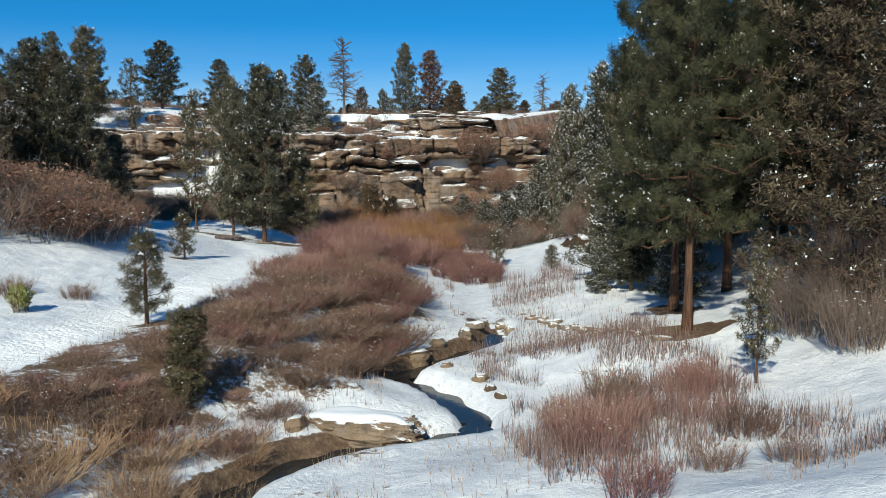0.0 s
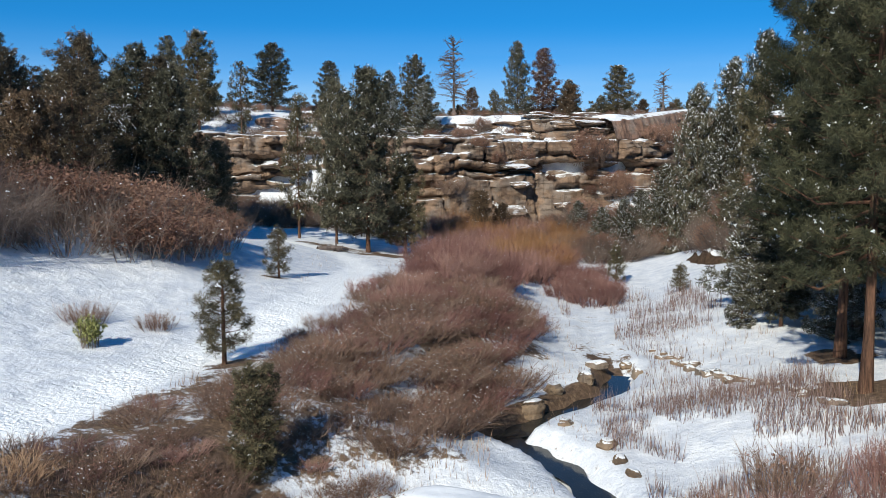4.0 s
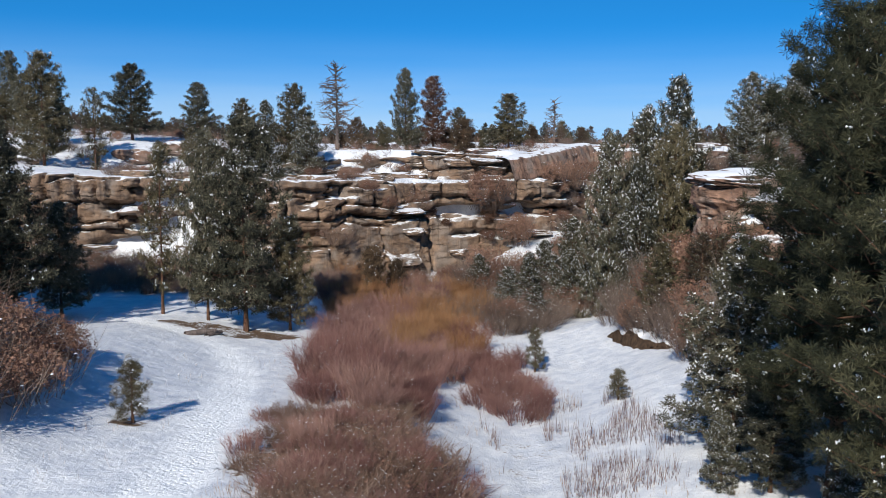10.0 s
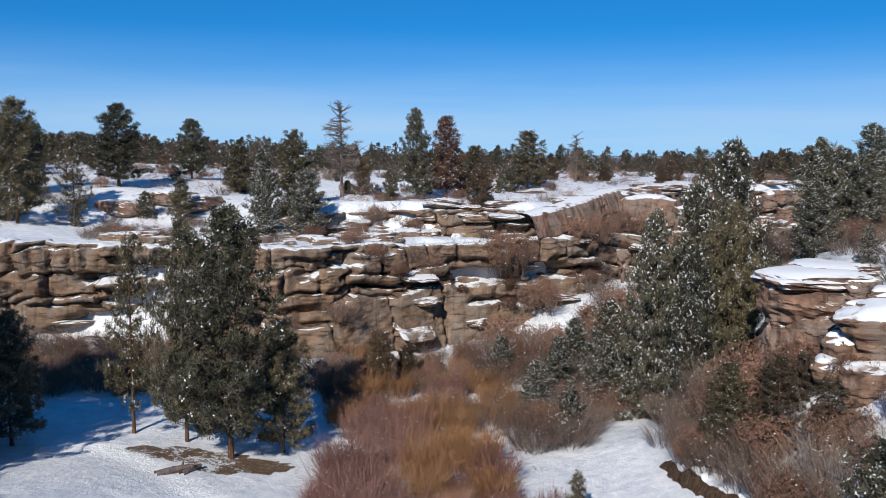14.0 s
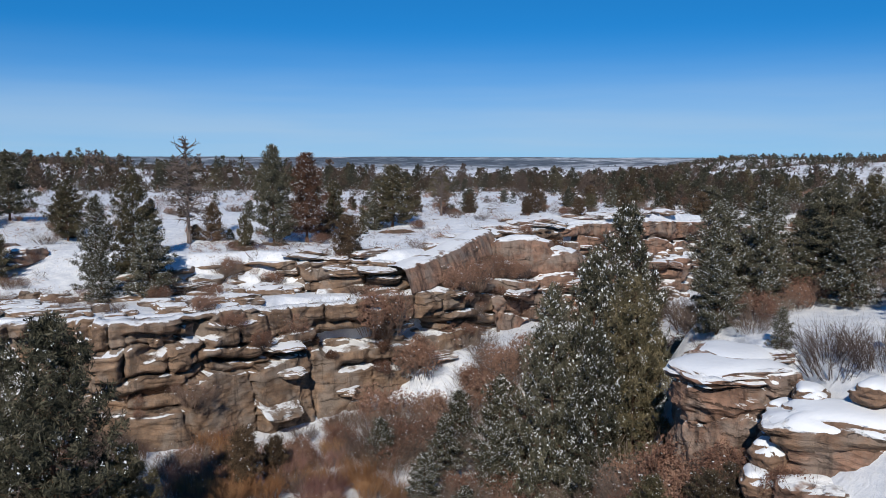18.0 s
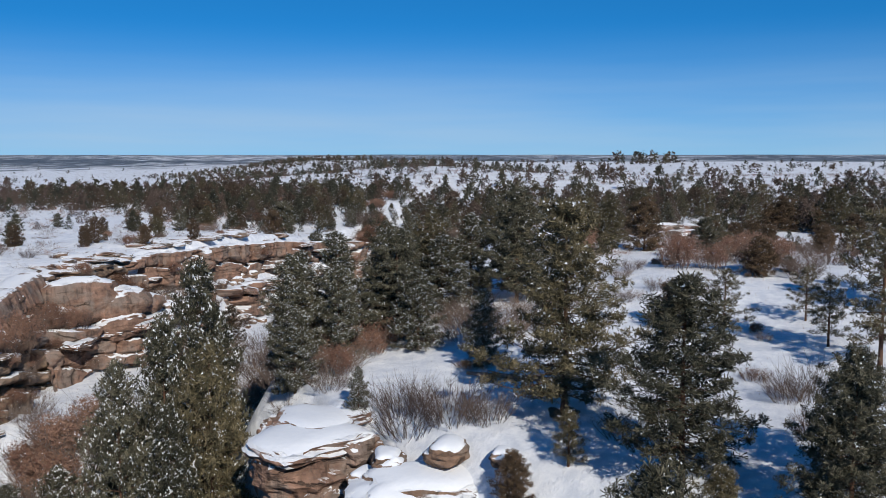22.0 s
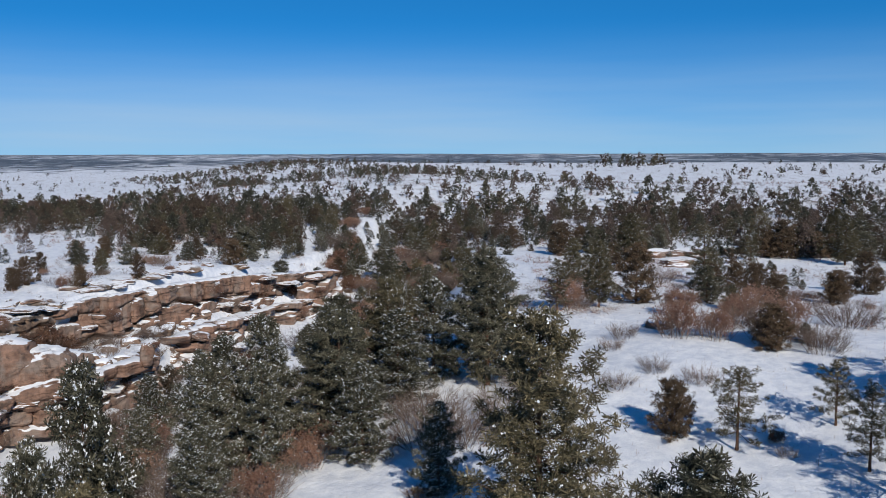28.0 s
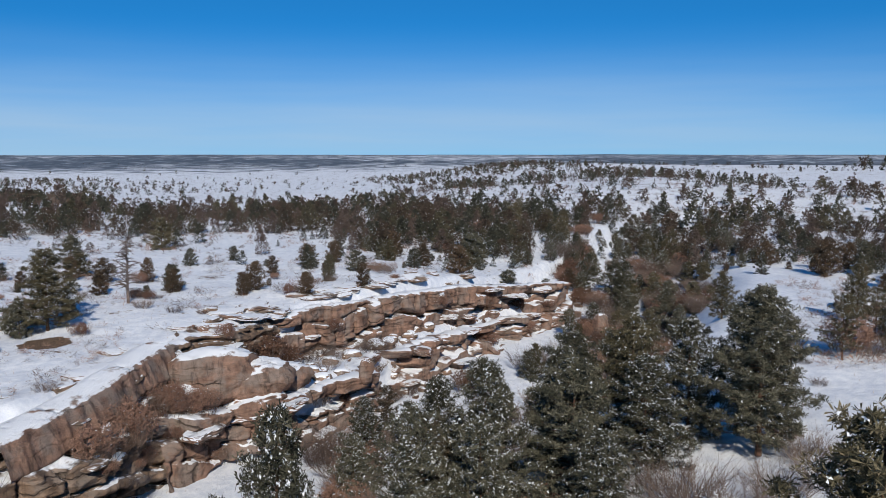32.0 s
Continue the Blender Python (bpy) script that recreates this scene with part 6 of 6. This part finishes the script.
for x, y, h, kind in ((30.6, 64.6, 2.2, "twig"), (32.2, 62.8, 2.3, "twig"), (31.5, 66, 2.0, "twig"), (33.4, 61.2, 1.9, "twig"), (45.4, 48.8, 1.9, "twig"), (44.2, 49.4, 1.4, "twig"), (60.2, 64.6, 1.2, "twig"), (62.9, 73.7, 1.0, "twig"), (60, 68, 1.1, "twig"), (69.8, 69, 2.2, "oak"), (71.5, 65.4, 2.4, "oak"), (71.5, 61.4, 2.0, "twig"), (73, 62.5, 1.8, "twig"), (68.5, 71.5, 2.6, "oak"), (75, 70, 2.4, "oak"), (78, 67, 2.4, "oak"), (82, 72, 2.6, "oak"), (76, 76, 2.4, "oak"), (55.5, 57.2, 0.7, "rust"), (44.5, 71.5, 3.0, "twig"), (43.4, 73, 2.4, "twig"), (36, 54, 1.4, "twig"), (72.4, 84, 1.2, "twig")):
    shrub(kind, x, y, h, 1.1, "shrubs on the plateau")
for k in range(40):
    x, y = rng.uniform(38, 100), rng.uniform(42, 95)
    shrub("low" if rng.random() < 0.5 else "twig", x, y, rng.uniform(0.4, 1.2), 1.2, "shrubs on the plateau")


def grasses():
    """Dry stalks that stand in the snow."""
    rng = np.random.default_rng(15)
    for name, mat, zones, lab in (("dry_reeds", M_REED, ((4.4, 12.0, 8, 27, 9500, 0.80), (5.0, 13, 38, 52, 3200, 1.0), (4.5, 9.5, 28, 38, 900, 0.5), (-10, 0, 8, 34, 3600, 0.5)), "thin reddish dry reeds standing in the snow"), ("dry_grass", M_GRASS, ((-9, 1, 6, 36, 5200, 0.45), (2, 13, 6, 56, 3400, 0.45), (-12, -2, 30, 62, 700, 0.35), (-30, 60, 112, 150, 3000, 0.5), (40, 100, 42, 92, 2200, 0.4)), "thin tan dry grass standing in the snow")):
        s = Soup()
        for x0, x1, y0, y1, n, h in zones:
            x, y = rng.uniform(x0, x1, n), rng.uniform(y0, y1, n)
            k = (fbm(x / 2.5, y / 2.5, 55, 3) > 0.46) & (np.abs(along(CREEK, x, y)[0]) > 1.1) & (np.abs(along(TRAIL, x, y)[0]) > 1.5)
            x, y = x[k], y[k]
            z = land(x, y) - 0.05
            n = len(x)
            hh = h * rng.uniform(0.5, 1.25, n)
            a, lean, w = rng.uniform(0, 6.28, n), rng.normal(0, 0.16, (n, 2)), rng.uniform(0.006, 0.013, n)
            v = np.zeros((n, 4, 3))
            for j in range(3):
                v[:, j] = np.column_stack([x + w * np.cos(a + j * 2.094), y + w * np.sin(a + j * 2.094), z])
            v[:, 3] = np.column_stack([x + lean[:, 0] * hh, y + lean[:, 1] * hh, z + hh])
            f = (np.arange(n)[:, None, None] * 4 + np.array([(0, 1, 3), (1, 2, 3), (2, 0, 3)])).reshape(-1, 3)
            s.add(v.reshape(-1, 3), f)
        tagged(new(name, s.mesh(name, mat)), lab, "grass", kind="stuff")


grasses()


def low_scrub():
    """Small bare bushes and tufts that stand out of the snow between the trees."""
    rng = np.random.default_rng(65)
    for mat, lab, count in ((M_TWIG, "small grey leafless bushes dotting the snow", 13000), (M_OAK, "small brown dry bushes dotting the snow", 8000)):
        r, a = 70 + 320 * rng.random(count), rng.uniform(-0.75, 1.4, count)
        x, y = 12 + r * np.sin(a), 40 + r * np.cos(a)
        dn, dr = along(RIM, x, y)[0], along(EDGE, x, y)[0]
        ok = (fbm(x / 11, y / 11, 67, 3) > 0.44) & ((dn > 4) | (dr < -3) | (r > 160)) & (np.abs(dn) > 3)
        x, y, r = x[ok], y[ok], r[ok]
        z = land(x, y)
        s = Soup()
        for i in range(len(x)):
            k = 5 if r[i] < 150 else 3
            h = 0.25 + 1.25 * rng.random() ** 1.8
            c = np.column_stack([x[i] + rng.normal(0, 0.45 * h, k), y[i] + rng.normal(0, 0.45 * h, k), z[i] + h * rng.uniform(0.05, 0.55, k)])
            tufts(s, c, h * 0.5, rng, 12 if r[i] < 150 else 8, 0.8, 0.03 if r[i] < 150 else 0.08)
        tagged(new("low_scrub", s.mesh("low_scrub", mat)), lab, "scrub", kind="stuff")


low_scrub()


def fallen_log(x, y, turn, ln, r, label):
    s = Soup()
    tube(s, [(-ln / 2, 0, r * 0.6), (0, 0.05, r * 0.75), (ln / 2, 0, r * 0.6)], [r, r * 0.9, r * 0.6], 8)
    tube(s, [(ln * 0.2, 0, r), (ln * 0.32, 0.3, r * 2.4)], [r * 0.4, r * 0.15], 5)
    ob = tagged(new("fallen_log", s.mesh("fallen_log", M_DEADWOOD)), label, "log", "fallen logs")
    ob.matrix_world = pose(x, y, ground_z(x, y), 0, 0, turn)


fallen_log(-11.9, 65.3, 35, 2.2, 0.22, "short weathered log lying at the meadow's edge")
fallen_log(-11.1, 65.9, 60, 1.6, 0.18, "short weathered log lying at the meadow's edge")
fallen_log(39.5, 63.5, 118, 8.0, 0.20, "long fallen trunk lying in the shaded snow")


def earth_bank():
    """A washed-out lip of dark soil under the snow of the east slope."""
    t = np.linspace(0, 1, 60)
    x, y = 17.2 + 1.5 * t - 0.7 * np.sin(t * 3.1), 66.5 - 8.5 * t
    z = land(x, y)
    prof = np.array([(-0.75, -0.45), (-0.52, 0.12), (-0.45, 0.34), (-0.24, 0.86), (0.1, 0.95), (1.3, 0.75), (3.8, 0.02)])
    tt, kk = np.meshgrid(t, np.arange(len(prof)), indexing="ij")
    rough = 0.55 * (fbm(tt * 26, kk * 0.9, 51, 4) - 0.5)
    fade = (np.sin(np.clip(t, 0.03, 0.97) * math.pi) ** 0.5 * (0.45 + 0.9 * fbm(t * 9, t * 0, 52, 3)))[:, None]
    v = np.stack([x[:, None] + prof[None, :, 0] + rough, y[:, None] + 0.5 * rough, z[:, None] - 0.15 + prof[None, :, 1] * fade + 0.4 * rough], -1)
    m, n = v.shape[:2]
    i = (np.arange(m - 1)[:, None] * n + np.arange(n - 1)).ravel()
    quads = np.stack([i, i + n, i + n + 1, i + 1], -1)
    bank = tagged(new("earth_bank", mesh("earth_bank", v.reshape(-1, 3), quads[(np.arange(len(quads)) % (n - 1)) < 3], M_SOIL, True)), "dark eroded earth bank under a lip of snow", "bank")
    part("snow_lip", mesh("snow_lip", v.reshape(-1, 3) + np.array([0, 0, 0.03]), quads[(np.arange(len(quads)) % (n - 1)) > 2], M_SNOW, True), bank, "smooth white snow")


earth_bank()
